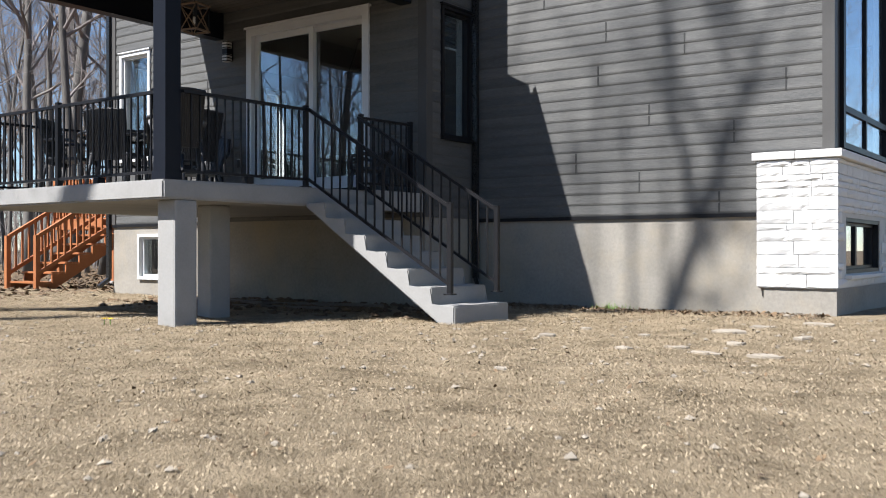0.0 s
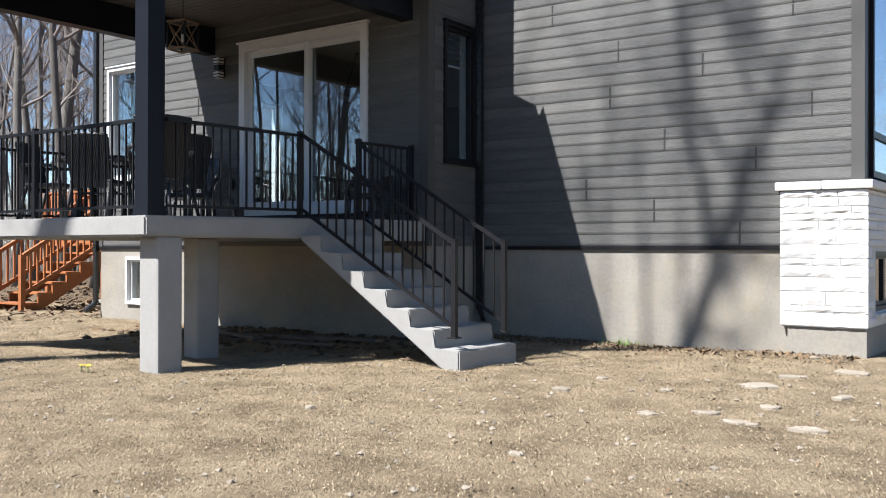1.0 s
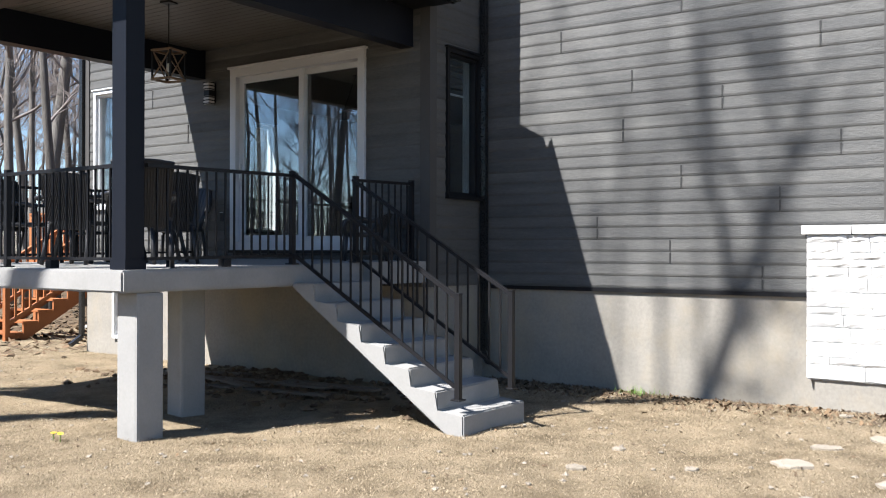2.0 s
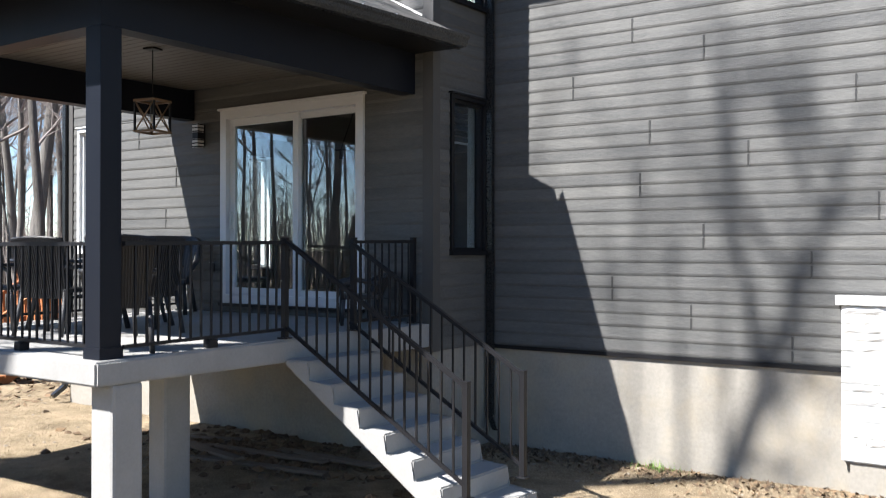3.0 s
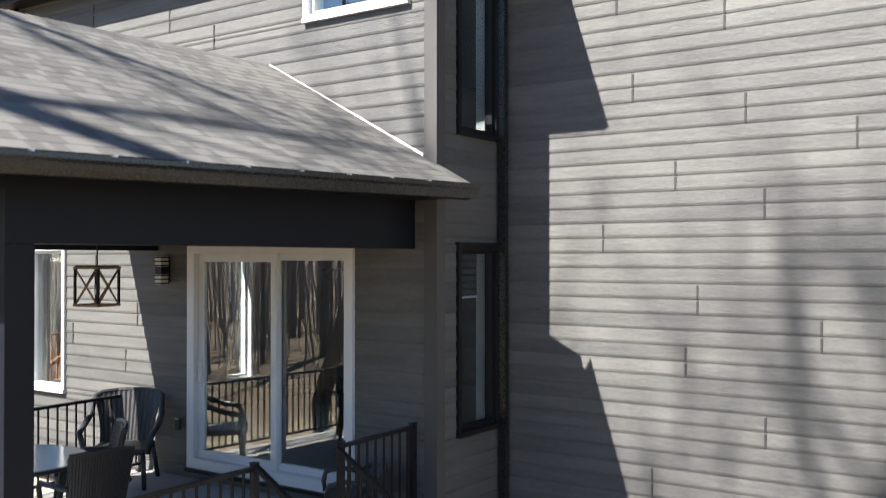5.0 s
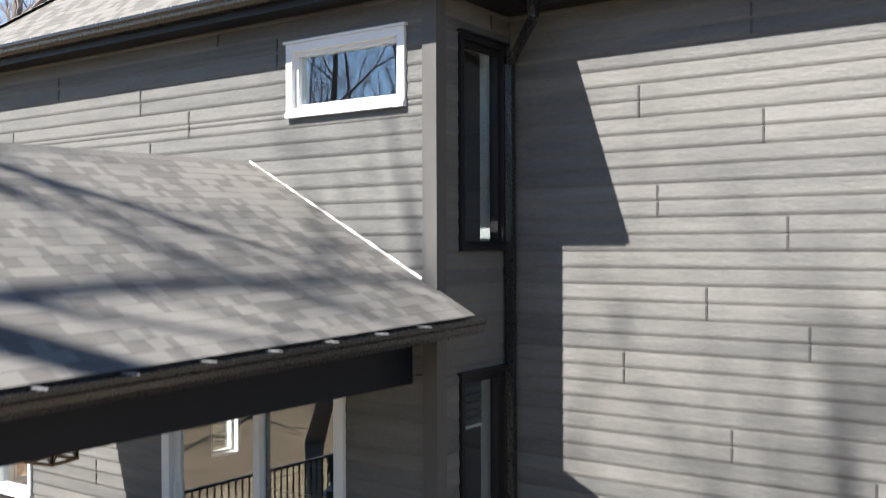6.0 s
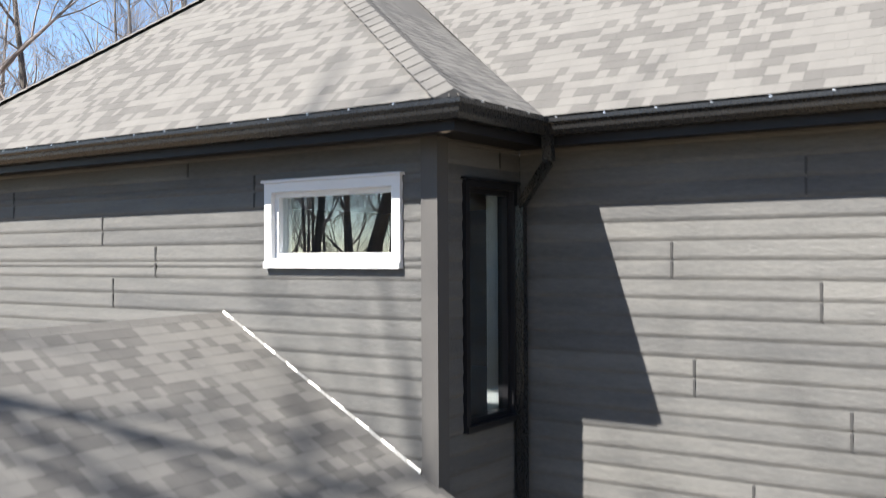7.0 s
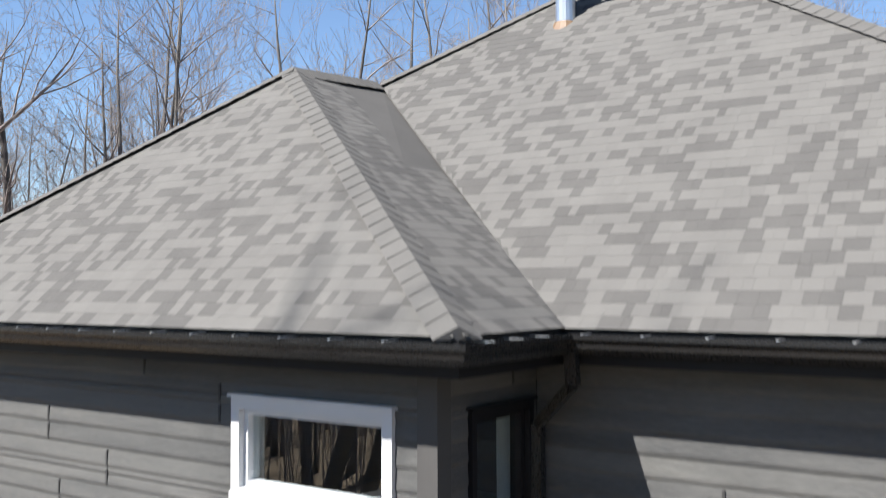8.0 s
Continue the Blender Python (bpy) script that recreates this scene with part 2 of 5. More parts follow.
def siding(holder, P, u0, u1, z0, z1, openings, joints, rng):
    """Lapped planks, two laps to a plank, with a cover strip at each butt joint."""
    def off(t):
        t = t % (PITCH / 2)
        return 0.019 - 0.008 * t / (PITCH / 2)
    course, zb = 0, z0
    while zb < z1 - 0.01:
        zt = min(zb + PITCH, z1)
        cut = sorted({zb, zt, *[z for o in openings for z in (o[2], o[3]) if zb < z < zt]})
        seams = sorted(u for u, c in joints if c == course)
        if not joints:
            seams = [rng.uniform(u0 + 0.6, u0 + 3.0)]
            while seams[-1] < u1 - 3.6:
                seams.append(seams[-1] + rng.choice((2.4, 3.0, 3.6)))
            seams = [s for s in seams if s < u1 - 0.3]
        for c, d in zip(cut, cut[1:]):
            m = (c + d) / 2
            holes = sorted((o[0], o[1]) for o in openings if o[2] < m < o[3])
            spans, a = [], u0
            for h in holes:
                spans.append((a, h[0]))
                a = h[1]
            spans.append((a, u1))
            for a, b in spans:
                marks = [a, *[s for s in seams if a < s < b], b]
                for p, q in zip(marks, marks[1:]):
                    if q - p < 0.01:
                        continue
                    lev = sorted({c, d, *([zb + PITCH / 2] if c < zb + PITCH / 2 < d else [])})
                    v, f = [], []
                    for lo, hi in zip(lev, lev[1:]):
                        k = len(v)
                        o0, o1 = off(lo - zb + 1e-6), off(hi - zb - 1e-6)
                        for u in (p + 0.001, q - 0.001):
                            s = min(1.0, (hi - lo) / 0.06)
                            v += [P(u, 0.001, lo), P(u, o0 - 0.009, lo), P(u, o0 - 0.0035, lo + 0.012 * s), P(u, o0, lo + 0.032 * s), P(u, o1, hi), P(u, 0.001, hi)]
                        f += [(k + i, k + i + 1, k + i + 7, k + i + 6) for i in range(5)] + [(k, k + 5, k + 4, k + 3, k + 2, k + 1), (k + 6, k + 7, k + 8, k + 9, k + 10, k + 11)]
                    raw("plank", v, f, M_SIDING, holder)
        for s in seams:
            if not any(o[0] - 0.02 < s < o[1] + 0.02 and o[2] < zt and o[3] > zb for o in openings):
                for a in (zb, zb + PITCH / 2):
                    if a + 0.05 < zt:
                        # dark trim colour instead of siding: the shadow at the joint, painted in
                        boxed("joint_strip", (s - 0.009, 0.005, a + 0.014), (s + 0.009, 0.0225, min(a + PITCH / 2, zt) - 0.010), M_TRIM, holder, "", P)
        zb, course = zt, course + 1


walls = {}
walls["front"] = wall("wall_wing_front", P_FRONT, XL, 0, Z_SID, Z_EAVE, [DOOR, WIN_LEFT, WIN_HIGH], M_TRIM, "charcoal lapped siding on the wing's front wall")
walls["side"] = wall("wall_wing_side", P_SIDE, 0.2, D, Z_SID, Z_EAVE, [SIDE_LOW, SIDE_HIGH], M_TRIM, "charcoal siding on the narrow return wall")
walls["main"] = wall("wall_main_front", P_MAIN, 0, XR, Z_SID, Z_EAVE, [], M_TRIM, "charcoal lapped siding on the sunlit main wall")
walls["right"] = wall("wall_main_side", P_RIGHT, D + 0.2, 7, Z_SID, Z_EAVE, [R_BIG], M_TRIM, "charcoal side wall with large black windows")
walls["left"] = wall("wall_left_side", P_LEFT, 0.2, 8, Z_SID, Z_EAVE, [L_A, L_B], M_TRIM, "charcoal siding on the far side wall")
f1 = wall("foundation_wing", P_FRONT, XL, 0, -0.4, Z_SID, [WIN_BASE], M_FOUND, "grey parged concrete foundation under the wing")
f2 = wall("foundation_return", P_SIDE, 0.2, D, -0.4, Z_SID, [], M_FOUND, "grey parged concrete foundation of the return")
f3 = wall("foundation_main", P_MAIN, 0, XR, -0.4, Z_SID, [], M_FOUND, "pale grey parged concrete foundation of the main wall")
f4 = wall("foundation_right", P_RIGHT, D + 0.2, 7, -0.4, Z_SID, [R_BASE], M_FOUND, "grey concrete foundation at the side")
f5 = wall("foundation_left", P_LEFT, 0.2, 8, -0.4, Z_SID, [], M_FOUND, "grey concrete foundation at the far side")
# the two openings are added out of view, to brighten the rooms inside
back = wall("wall_back", lambda u, n, z: (u, 8 + n, z), XL, XR, -0.4, Z_EAVE, [(1.6, 2.8, 1.8, 3.6), (1.6, 2.8, 5.1, 6.4)], M_TRIM, "plain charcoal back wall with unseen openings added to let daylight in")


# ---- ground ----
def spaced(lo, hi, step, far):
    xs = list(np.arange(lo, hi + step / 2, step))
    a, d = lo, step
    while a > -far:
        d *= 1.35
        a -= d
        xs.insert(0, a)
    b, d = hi, step
    while b < far:
        d *= 1.35
        b += d
        xs.append(b)
    return xs


def ground_z(x, y):
    z = 0.035 * noise.noise((x * 0.5, y * 0.5, 0.3)) + 0.02 * noise.noise((x * 2.1, y * 2.1, 4.0))
    r = math.hypot(x, y)
    if r > 25:
        z += 0.6 * noise.noise((x * 0.05, y * 0.05, 9.0)) * min(1, (r - 25) / 30)
    if r < 10:
        z *= 1 - 0.5 * (y > -0.2)
    return z


gx, gy = spaced(-14.0, 13.0, 0.16, 900), spaced(-15.0, 2.0, 0.16, 900)
gv = [(x, y, ground_z(x, y)) for y in gy for x in gx]
W = len(gx)
gf = [(j * W + i, j * W + i + 1, (j + 1) * W + i + 1, (j + 1) * W + i) for j in range(len(gy) - 1) for i in range(W - 1)]
ground = raw("ground", gv, gf, M_GROUND, None, "", True)
ground.data.materials.append(M_FOREST)
wooded = []
for q in gf:
    x, y = gv[q[0]][0], gv[q[0]][1]
    edge = 1.1 * noise.noise((x * 0.3, y * 0.3, 2.0)) + 0.9 * noise.noise((x * 2.3, y * 2.3, 5.0))
    wooded.append(1 if x < -11.0 + edge or y < -13.3 + edge or y > 11 + edge or x > 11.3 + edge else 0)
ground.data.polygons.foreach_set("material_index", wooded)
tagged(ground, "dry tan lawn and bare soil reaching into the woods", "ground", "", "structure")


# ---- roofs ----
def roof_plane(holder, poly, keep, rng, expo=0.118, lift=0.035):
    """Shingle courses on a roof plane whose first two corners are its eave; keep: how many become pieces of their own."""
    pts = [Vector(p) for p in poly]
    e = (pts[1] - pts[0]).normalized()
    nrm = (pts[1] - pts[0]).cross(pts[-1] - pts[0]).normalized()
    if nrm.z < 0:
        nrm = -nrm
    s = nrm.cross(e)
    if s.z < 0:
        s = -s
    flat = [((p - pts[0]).dot(e), (p - pts[0]).dot(s)) for p in pts]
    verts, faces = [], []
    top = max(v for _, v in flat)
    row, count = 0, 0
    v0 = -0.02
    while v0 < top - 0.02:
        def span(vm):
            vm = min(max(vm, 0.001), top - 0.001)
            xs = [a + (c - a) * (vm - b) / (d - b) for (a, b), (c, d) in zip(flat, flat[1:] + flat[:1]) if (b - vm) * (d - vm) < 0]
            return (min(xs), max(xs)) if len(xs) >= 2 else (0.0, 0.0)
        vt = min(v0 + expo * 1.1, top)
        (l0, h0), (l1, h1) = span(v0), span(vt)
        lo, hi = min(l0, l1), max(h0, h1)
        u, first = lo, True
        while u < hi - 0.01:
            wdt = rng.choice((0.06, 0.09, 0.12, 0.15)) * (rng.random() if first else 1)
            first = False
            q = min(u + max(wdt, 0.05), hi)
            th = 0.0045
            a0, b0 = min(max(u + 0.0004, l0), h0), min(max(q - 0.0004, l0), h0)
            a1, b1 = min(max(u + 0.0004, l1), h1), min(max(q - 0.0004, l1), h1)
            if b0 - a0 > 0.004 or b1 - a1 > 0.004:
                vv = [pts[0] + e * uu + s * vq + nrm * (lift + hh) for uu, vq, hh in ((a0, v0, th), (b0, v0, th), (b1, vt, 0.003), (a1, vt, 0.003))]
                vv += [pts[0] + e * uu + s * v0 + nrm * lift for uu in (a0, b0)]
                ff = [(0, 1, 2, 3), (4, 5, 1, 0), (4, 0, 3), (5, 2, 1)]
                if count < keep:
                    raw("shingle", vv, ff, M_SHINGLE, holder)
                    count += 1
                else:
                    k = len(verts)
                    verts += vv
                    faces += [tuple(i + k for i in f) for f in ff]
            u = q
        v0 += expo
        row += 1
    if verts:
        tagged(raw("shingle_courses", verts, faces, M_SHINGLE, holder, "grey asphalt shingles in mixed light and dark tabs"), kind="stuff")


def roof(name, planes, label):
    """The boarded roof under the shingles, closed below."""
    bm = bmesh.new()
    for poly in planes:
        up = [bm.verts.new(p) for p in poly]
        dn = [bm.verts.new((p[0], p[1], p[2] - 0.04)) for p in poly]
        bm.faces.new(up)
        bm.faces.new(dn[::-1])
        for i in range(len(poly)):
            j = (i + 1) % len(poly)
            bm.faces.new((up[i], up[j], dn[j], dn[i]))
    return tagged(part(name, bm, M_SHINGLE), label, "roof", "", "structure")


def hip_caps(holder, a, b, lift=0.055, step=0.16, drop=0.055):
    """Folded cap shingles laid up a hip or ridge."""
    a, b = Vector(a), Vector(b)
    d = (b - a).normalized()
    side = d.cross(Vector((0, 0, 1))).normalized()
    n = int((b - a).length / step)
    for i in range(n):
        p = a + d * (i * step)
        q = p + d * (step * 1.2)
        up = Vector((0, 0, 1))
        v = [p + side * 0.14 - up * drop + up * lift, p + up * (lift + 0.014), p - side * 0.14 - up * drop + up * lift,
             q + side * 0.14 - up * (drop + 0.01) + up * lift, q + up * (lift + 0.008), q - side * 0.14 - up * (drop + 0.01) + up * lift]
        raw("cap_shingle", v, [(0, 1, 4, 3), (1, 2, 5, 4), (0, 2, 1)], M_CAP, holder)


def gutter(name, a, b, out, label, hangers=0.5, mitre=(0, 0)):
    """An ogee gutter hung along an eave from a to b; out: the way it faces; mitre: 1 at an outer, -1 at an inner corner."""
    a, b, out = Vector(a), Vector(b), Vector(out)
    d = (b - a).normalized()
    g = thing(name, a, label, "gutter")
    g.matrix_world = Matrix()
    prof = [(0.0, 0.0), (0.0, -0.12), (0.075, -0.12), (0.10, -0.085), (0.105, -0.05), (0.125, -0.03), (0.125, 0.0), (0.115, 0.0), (0.115, -0.025), (0.095, -0.047),
            (0.09, -0.08), (0.07, -0.11), (0.008, -0.11), (0.008, 0.0)]
    v = [p + d * (x * m) + out * x + Vector((0, 0, z)) for p, m in ((a, -mitre[0]), (b, mitre[1])) for x, z in prof]
    n = len(prof)
    f = [(i, (i + 1) % n, n + (i + 1) % n, n + i) for i in range(n)]
    f += [tuple(range(n))] * (not mitre[0]) + [tuple(range(2 * n - 1, n - 1, -1))] * (not mitre[1])
    raw("trough", v, f, M_GUTTER, g)
    k = int((b - a).length / hangers)
    for i in range(k):
        p = a + d * (hangers * (i + 0.5))
        bm = bmesh.new()
        vs = [bm.verts.new(p + d * s + out * o + Vector((0, 0, z))) for s in (-0.009, 0.009) for o in (0.0, 0.128) for z in (-0.004, 0.005)]
        for q in BOX_FACES:
            bm.faces.new([vs[j] for j in q])
        part("hanger", bm, M_METAL, g, "bright metal hanger strap")
    return g


rng = random.Random(5)
EV = 7.374
A, B, Mx = (-3.34, 2.36, 9.74), (-3.34, 3.75, 9.83), (-0.85, 5.5, 11.30)
OX, OF, OM = 0.37, -0.30, 0.86
E0, E1, V0, E2 = (-7.05, OF, EV), (OX, OF, EV), (OX, OM, EV), (5.1, OM, EV)
wing_planes = [[E0, E1, A], [E1, V0, B, A], [(-7.05, 8.5, EV), E0, A, B, (-3.34, 8.5, 9.83)]]
main_planes = [[V0, E2, Mx, B], [E2, (5.1, 8.5, EV), (-0.85, 8.5, 11.3), Mx], [B, Mx, (-0.85, 8.5, 11.3), (-3.34, 8.5, 9.83)]]
wing_roof = roof("roof_wing", wing_planes, "grey shingled hip roof over the wing")
main_roof = roof("roof_main", main_planes, "grey shingled hip roof over the main house")
PX0, PX1, PY = -4.52, 0.36, -4.48


def porch_z(y):
    """The porch eave falls slightly towards its outer corner, as the slab does."""
    return 4.555 + 0.022 * y


PC, PW = porch_z(PY), porch_z(0.0)
R0, R1 = (-2.08, -3.05, 5.81), (-2.08, 0.0, 5.855)
porch_planes = [[(PX0, PY, PC), (PX1, PY, PC), R0], [(PX1, PY, PC), (PX1, 0.0, PW), R1, R0], [(PX0, 0.0, PW), (PX0, PY, PC), R0, R1]]
porch_roof = roof("roof_porch", porch_planes, "grey shingled hip roof over the porch, dappled with branch shadows")

# soffits and fascia boards
for nm, a, b in (("soffit", (-7.05, OF, 7.19), (OX, 0.0, 7.21)), ("soffit", (0.0, 0.0, 7.19), (OX, OM, 7.21)), ("soffit", (0.0, OM, 7.19), (5.1, D, 7.21)),
                 ("soffit", (XR, D, 7.19), (5.1, 8.4, 7.21)), ("soffit", (-7.05, 0.0, 7.19), (XL, 8.4, 7.21))):
    tagged(boxed(nm, a, b, M_BLACK), "black aluminium soffit under the eaves", "soffit", "", "structure")
for a, b in (((-7.05, OF - 0.01, 7.17), (OX + 0.01, OF + 0.01, EV)), ((OX - 0.01, OF + 0.01, 7.17), (OX + 0.01, OM, EV)), ((OX + 0.01, OM - 0.01, 7.17), (5.11, OM + 0.01, EV)),
             ((5.09, OM + 0.01, 7.17), (5.11, 8.4, EV))):
    tagged(boxed("fascia", a, b, M_BLACK), "black fascia board along the upper eave", "fascia", "", "structure")
gutter("gutter", (-7.05, OF - 0.01, EV - 0.015), (OX + 0.01, OF - 0.01, EV - 0.015), (0, -1, 0), "black aluminium gutter on the wing's front eave", 0.38, (0, 1))
gutter("gutter", (OX + 0.01, OF - 0.01, EV - 0.015), (OX + 0.01, OM - 0.01, EV - 0.015), (1, 0, 0), "short black gutter on the return eave", 0.3, (1, -1))
gutter("gutter", (OX + 0.01, OM - 0.01, EV - 0.015), (5.11, OM - 0.01, EV - 0.015), (0, -1, 0), "black aluminium gutter on the main eave", 0.38, (-1, 0))

# porch frame
CX0, CX1, CY0, CY1 = -0.39, -0.20, -3.99, -3.80
pf = bmesh.new()
box(pf, (-4.05, CY0, 4.0), (CX1, CY1, 4.46))
box(pf, (CX0, CY1, 4.0), (CX1, -0.03, 4.46))
box(pf, (-4.05, CY1, 4.0), (-3.86, -0.03, 4.46))
tagged(part("porch_beam", pf, M_COLUMN), "black wrapped beams carrying the porch roof", "beam", "", "structure")
ce = bmesh.new()
box(ce, (-3.86, CY1, 4.40), (CX0, -0.03, 4.42))
y = CY1 + 0.01
while y < -0.15:
    box(ce, (-3.86, y, 4.385), (CX0, y + 0.105, 4.40))
    y += 0.115
tagged(part("porch_ceiling", ce, M_SOFFIT), "dark grooved board ceiling of the porch", "ceiling", "", "structure")
for a, b in (((PX0, PY, 4.445), (PX1, CY0, 4.46)), ((CX1, CY0, 4.445), (PX1, 0, 4.46)), ((PX0, CY0, 4.445), (-4.05, 0, 4.46))):
    tagged(boxed("porch_soffit", a, b, M_BLACK), "black soffit under the porch eaves", "soffit", "", "structure")
for a, b, side in (((PX0, PY), (PX1, PY), (0, -0.018)), ((PX1, PY), (PX1, 0.0), (0.018, 0)), ((PX0, 0.0), (PX0, PY), (-0.018, 0))):
    v = [(q[0] + side[0] * k, q[1] + side[1] * k, z) for q in (a, b) for k in (0, 1) for z in (4.425, porch_z(q[1]))]
    tagged(raw("porch_fascia", v, BOX_FACES, M_BLACK), "black fascia round the porch roof", "fascia", "", "structure")
gutter("gutter", (PX1 + 0.018, PY - 0.018, PC + 0.006), (PX1 + 0.018, 0.0, PW + 0.006), (1, 0, 0), "black porch gutter with bright hanger straps", 0.5, (1, 0))
gutter("gutter", (PX0, PY - 0.018, PC + 0.006), (PX1 + 0.018, PY - 0.018, PC + 0.006), (0, -1, 0), "black gutter along the porch front", 0.5, (0, 1))
# step flashing where the porch roof meets the wall
fl = thing("step_flashing", (0, 0, 4.8), "bright metal step flashing along the porch roof and wall", "flashing")
fl.matrix_world = Matrix()
n = 17
for i in range(n):
    v = []
    for t in (i / n, (i + 0.97) / n):
        x0 = -0.10 - 1.98 * t
        z0 = PW + (R1[2] - PW) / (PX1 - R1[0]) * (PX1 - x0) + 0.047
        v += [(x0, -0.031, z0), (x0, -0.045, z0 - 0.002), (x0, -0.040, z0 + 0.012 + 0.010 * (i % 2)), (x0, -0.031, z0 + 0.024)]
    raw("flashing_piece", v, [(0, 1, 5, 4), (1, 2, 6, 5), (2, 3, 7, 6), (0, 3, 2, 1), (4, 5, 6, 7)], M_FLASH, fl)


def column(x, y, label):
    c = thing("porch_column", (x, y, deck_z(y)), label, "column", "porch columns")
    boxed("shaft", (-0.095, -0.095, 0), (0.095, 0.095, 4.0 - deck_z(y)), M_COLUMN, c, "", None, 0.006)
    boxed("base_trim", (-0.105, -0.105, 0), (0.105, 0.105, 0.09), M_COLUMN, c)
    return c


column(-0.295, -3.895, "square black column on the slab's outer corner")
column(-3.955, -3.895, "square black column at the slab's far corner")

# ---- deck and stair ----
SX0, SX1, SY = -4.15, -0.12, -4.08
sl = bmesh.new()
tops = [(SX0, SY), (SX1, SY), (SX1, -0.002), (SX0, -0.002)]
up = [sl.verts.new((x, y, deck_z(y))) for x, y in tops]
dn = [sl.verts.new((x, y, 1.245)) for x, y in tops]
sl.faces.new(up), sl.faces.new(dn[::-1])
for i in range(4):
    j = (i + 1) % 4
    sl.faces.new((up[i], up[j], dn[j], dn[i]))
bmesh.ops.bevel(sl, geom=sl.edges[:], offset=0.018, segments=2, affect="EDGES")
tagged(part("deck_slab", sl, M_CONC), "pale cast concrete deck slab with worn edges", "deck", "", "structure")
nook = boxed("deck_nook", (SX1, -1.02, 1.235), (0.0, -0.002, 1.482), M_CONC)
tagged(nook, "small concrete return of the deck beside the stair", "deck", "", "structure")


def pier(x0, x1, y0, y1, label):
    p = thing("concrete_pier", ((x0 + x1) / 2, (y0 + y1) / 2, -0.1), label, "pier", "deck piers")
    a, b = (x1 - x0) / 2, (y1 - y0) / 2
    boxed("shaft", (-a, -b, 0), (a, b, 1.345), M_CONC, p, "", None, 0.03)
    return p


pier(-0.42, -0.14, -3.92, -3.64, "square concrete pier under the slab's corner")
pier(-0.97, -0.75, -2.96, -2.66, "square concrete pier in the deck's shade")
pier(-4.10, -3.82, -3.92, -3.64, "square concrete pier at the slab's far corner")

RISE, RUN, ST0, ST1 = 0.184, 0.2949, -2.11, -1.07
prof = [(SX1 + 0.001, deck_z(-2) - RISE)]
x, z = SX1 + 0.001, deck_z(-2) - RISE
for i in range(7):
    x += RUN
    prof.append((x, z))
    z -= RISE
    prof.append((x, z if i < 6 else -0.12))
prof += [(1.90, -0.12), (SX1 + 0.001, 1.235)]
bm = bmesh.new()
lo = [bm.verts.new((px, ST0, pz)) for px, pz in prof]
hi = [bm.verts.new((px, ST1, pz)) for px, pz in prof]
bm.faces.new(lo), bm.faces.new(hi[::-1])
for i in range(len(prof)):
    j = (i + 1) % len(prof)
    bm.faces.new((lo[i], lo[j], hi[j], hi[i]))
bmesh.ops.bevel(bm, geom=bm.edges[:], offset=0.014, segments=2, affect="EDGES")
bmesh.ops.triangulate(bm, faces=[f for f in bm.faces if len(f.verts) > 4])
stair = tagged(part("concrete_stair", bm, M_CONC), "pale concrete stair of seven treads down from the deck", "stair")


# ---- railings ----
def railing(name, a, b, posts, label, low=0.09, height=0.89, ends=(True, True), pitch=0.108, z=None):
    """A black picket rail from a to b (points at floor level); posts: shares of its length."""
    a, b = Vector(a), Vector(b)
    r = thing(name, a, label, "railing", "deck railings")
    L = b - a
    flat = Vector((L.x, L.y, 0)).normalized()
    side = Vector((-flat.y, flat.x, 0))

    def bar(nm, p, q, w, h, parent=r):
        bm = bmesh.new()
        d = (q - p).normalized()
        s = side if abs(d.z) < 0.99 else flat
        u = s.cross(d).normalized() if abs(d.z) < 0.99 else side
        vs = [bm.verts.new(pp + s * (w * i) + u * (h * j)) for pp in (p, q) for i in (-0.5, 0.5) for j in (-0.5, 0.5)]
        for f in BOX_FACES:
            bm.faces.new([vs[k] for k in f])
        return part(nm, bm, M_BLACK, parent)
    up = Vector((0, 0, 1))
    bar("top_rail", up * height, L + up * height, 0.045, 0.032)
    bar("bottom_rail", up * low, L + up * low, 0.032, 0.028)
    n = max(2, int(math.hypot(L.x, L.y) / pitch))
    for i in range(1, n):
        p = L * (i / n)
        bar("baluster", p + up * low, p + up * (height - 0.01), 0.016, 0.016)
    for t in posts:
        p = L * t
        post = bar("post", p, p + up * (height + 0.035), 0.05, 0.05)
        bm = box(bmesh.new(), (p.x - 0.05, p.y - 0.05, p.z), (p.x + 0.05, p.y + 0.05, p.z + 0.014), None, 0.004)
        part("base_plate", bm, M_BLACK, post)
        bm = box(bmesh.new(), (p.x - 0.029, p.y - 0.029, p.z + height + 0.035), (p.x + 0.029, p.y + 0.029, p.z + height + 0.045), None, 0.003)
        part("post_cap", bm, M_BLACK, post)
    return r


RY = -3.92
dz = deck_z
front_rail = railing("deck_railing", (-0.40, RY, dz(RY)), (-3.86, RY, dz(RY)), (0.5,), "black aluminium picket railing along the slab's front")
side_rail = railing("deck_railing", (-0.175, -3.80, dz(-3.8)), (-0.175, -2.05, dz(-2.05)), (1.0,), "black picket railing from the corner column to the stair")
nook_rail = railing("deck_railing", (-0.16, -1.10, dz(-1.1)), (-0.16, -0.08, dz(-0.1)), (0.0, 0.97), "short black picket railing between stair and wall")
left_rail = railing("deck_railing", (-4.03, -3.80, dz(-3.8)), (-4.03, -0.08, dz(0)), (0.5, 0.99), "black picket railing on the deck's far side")
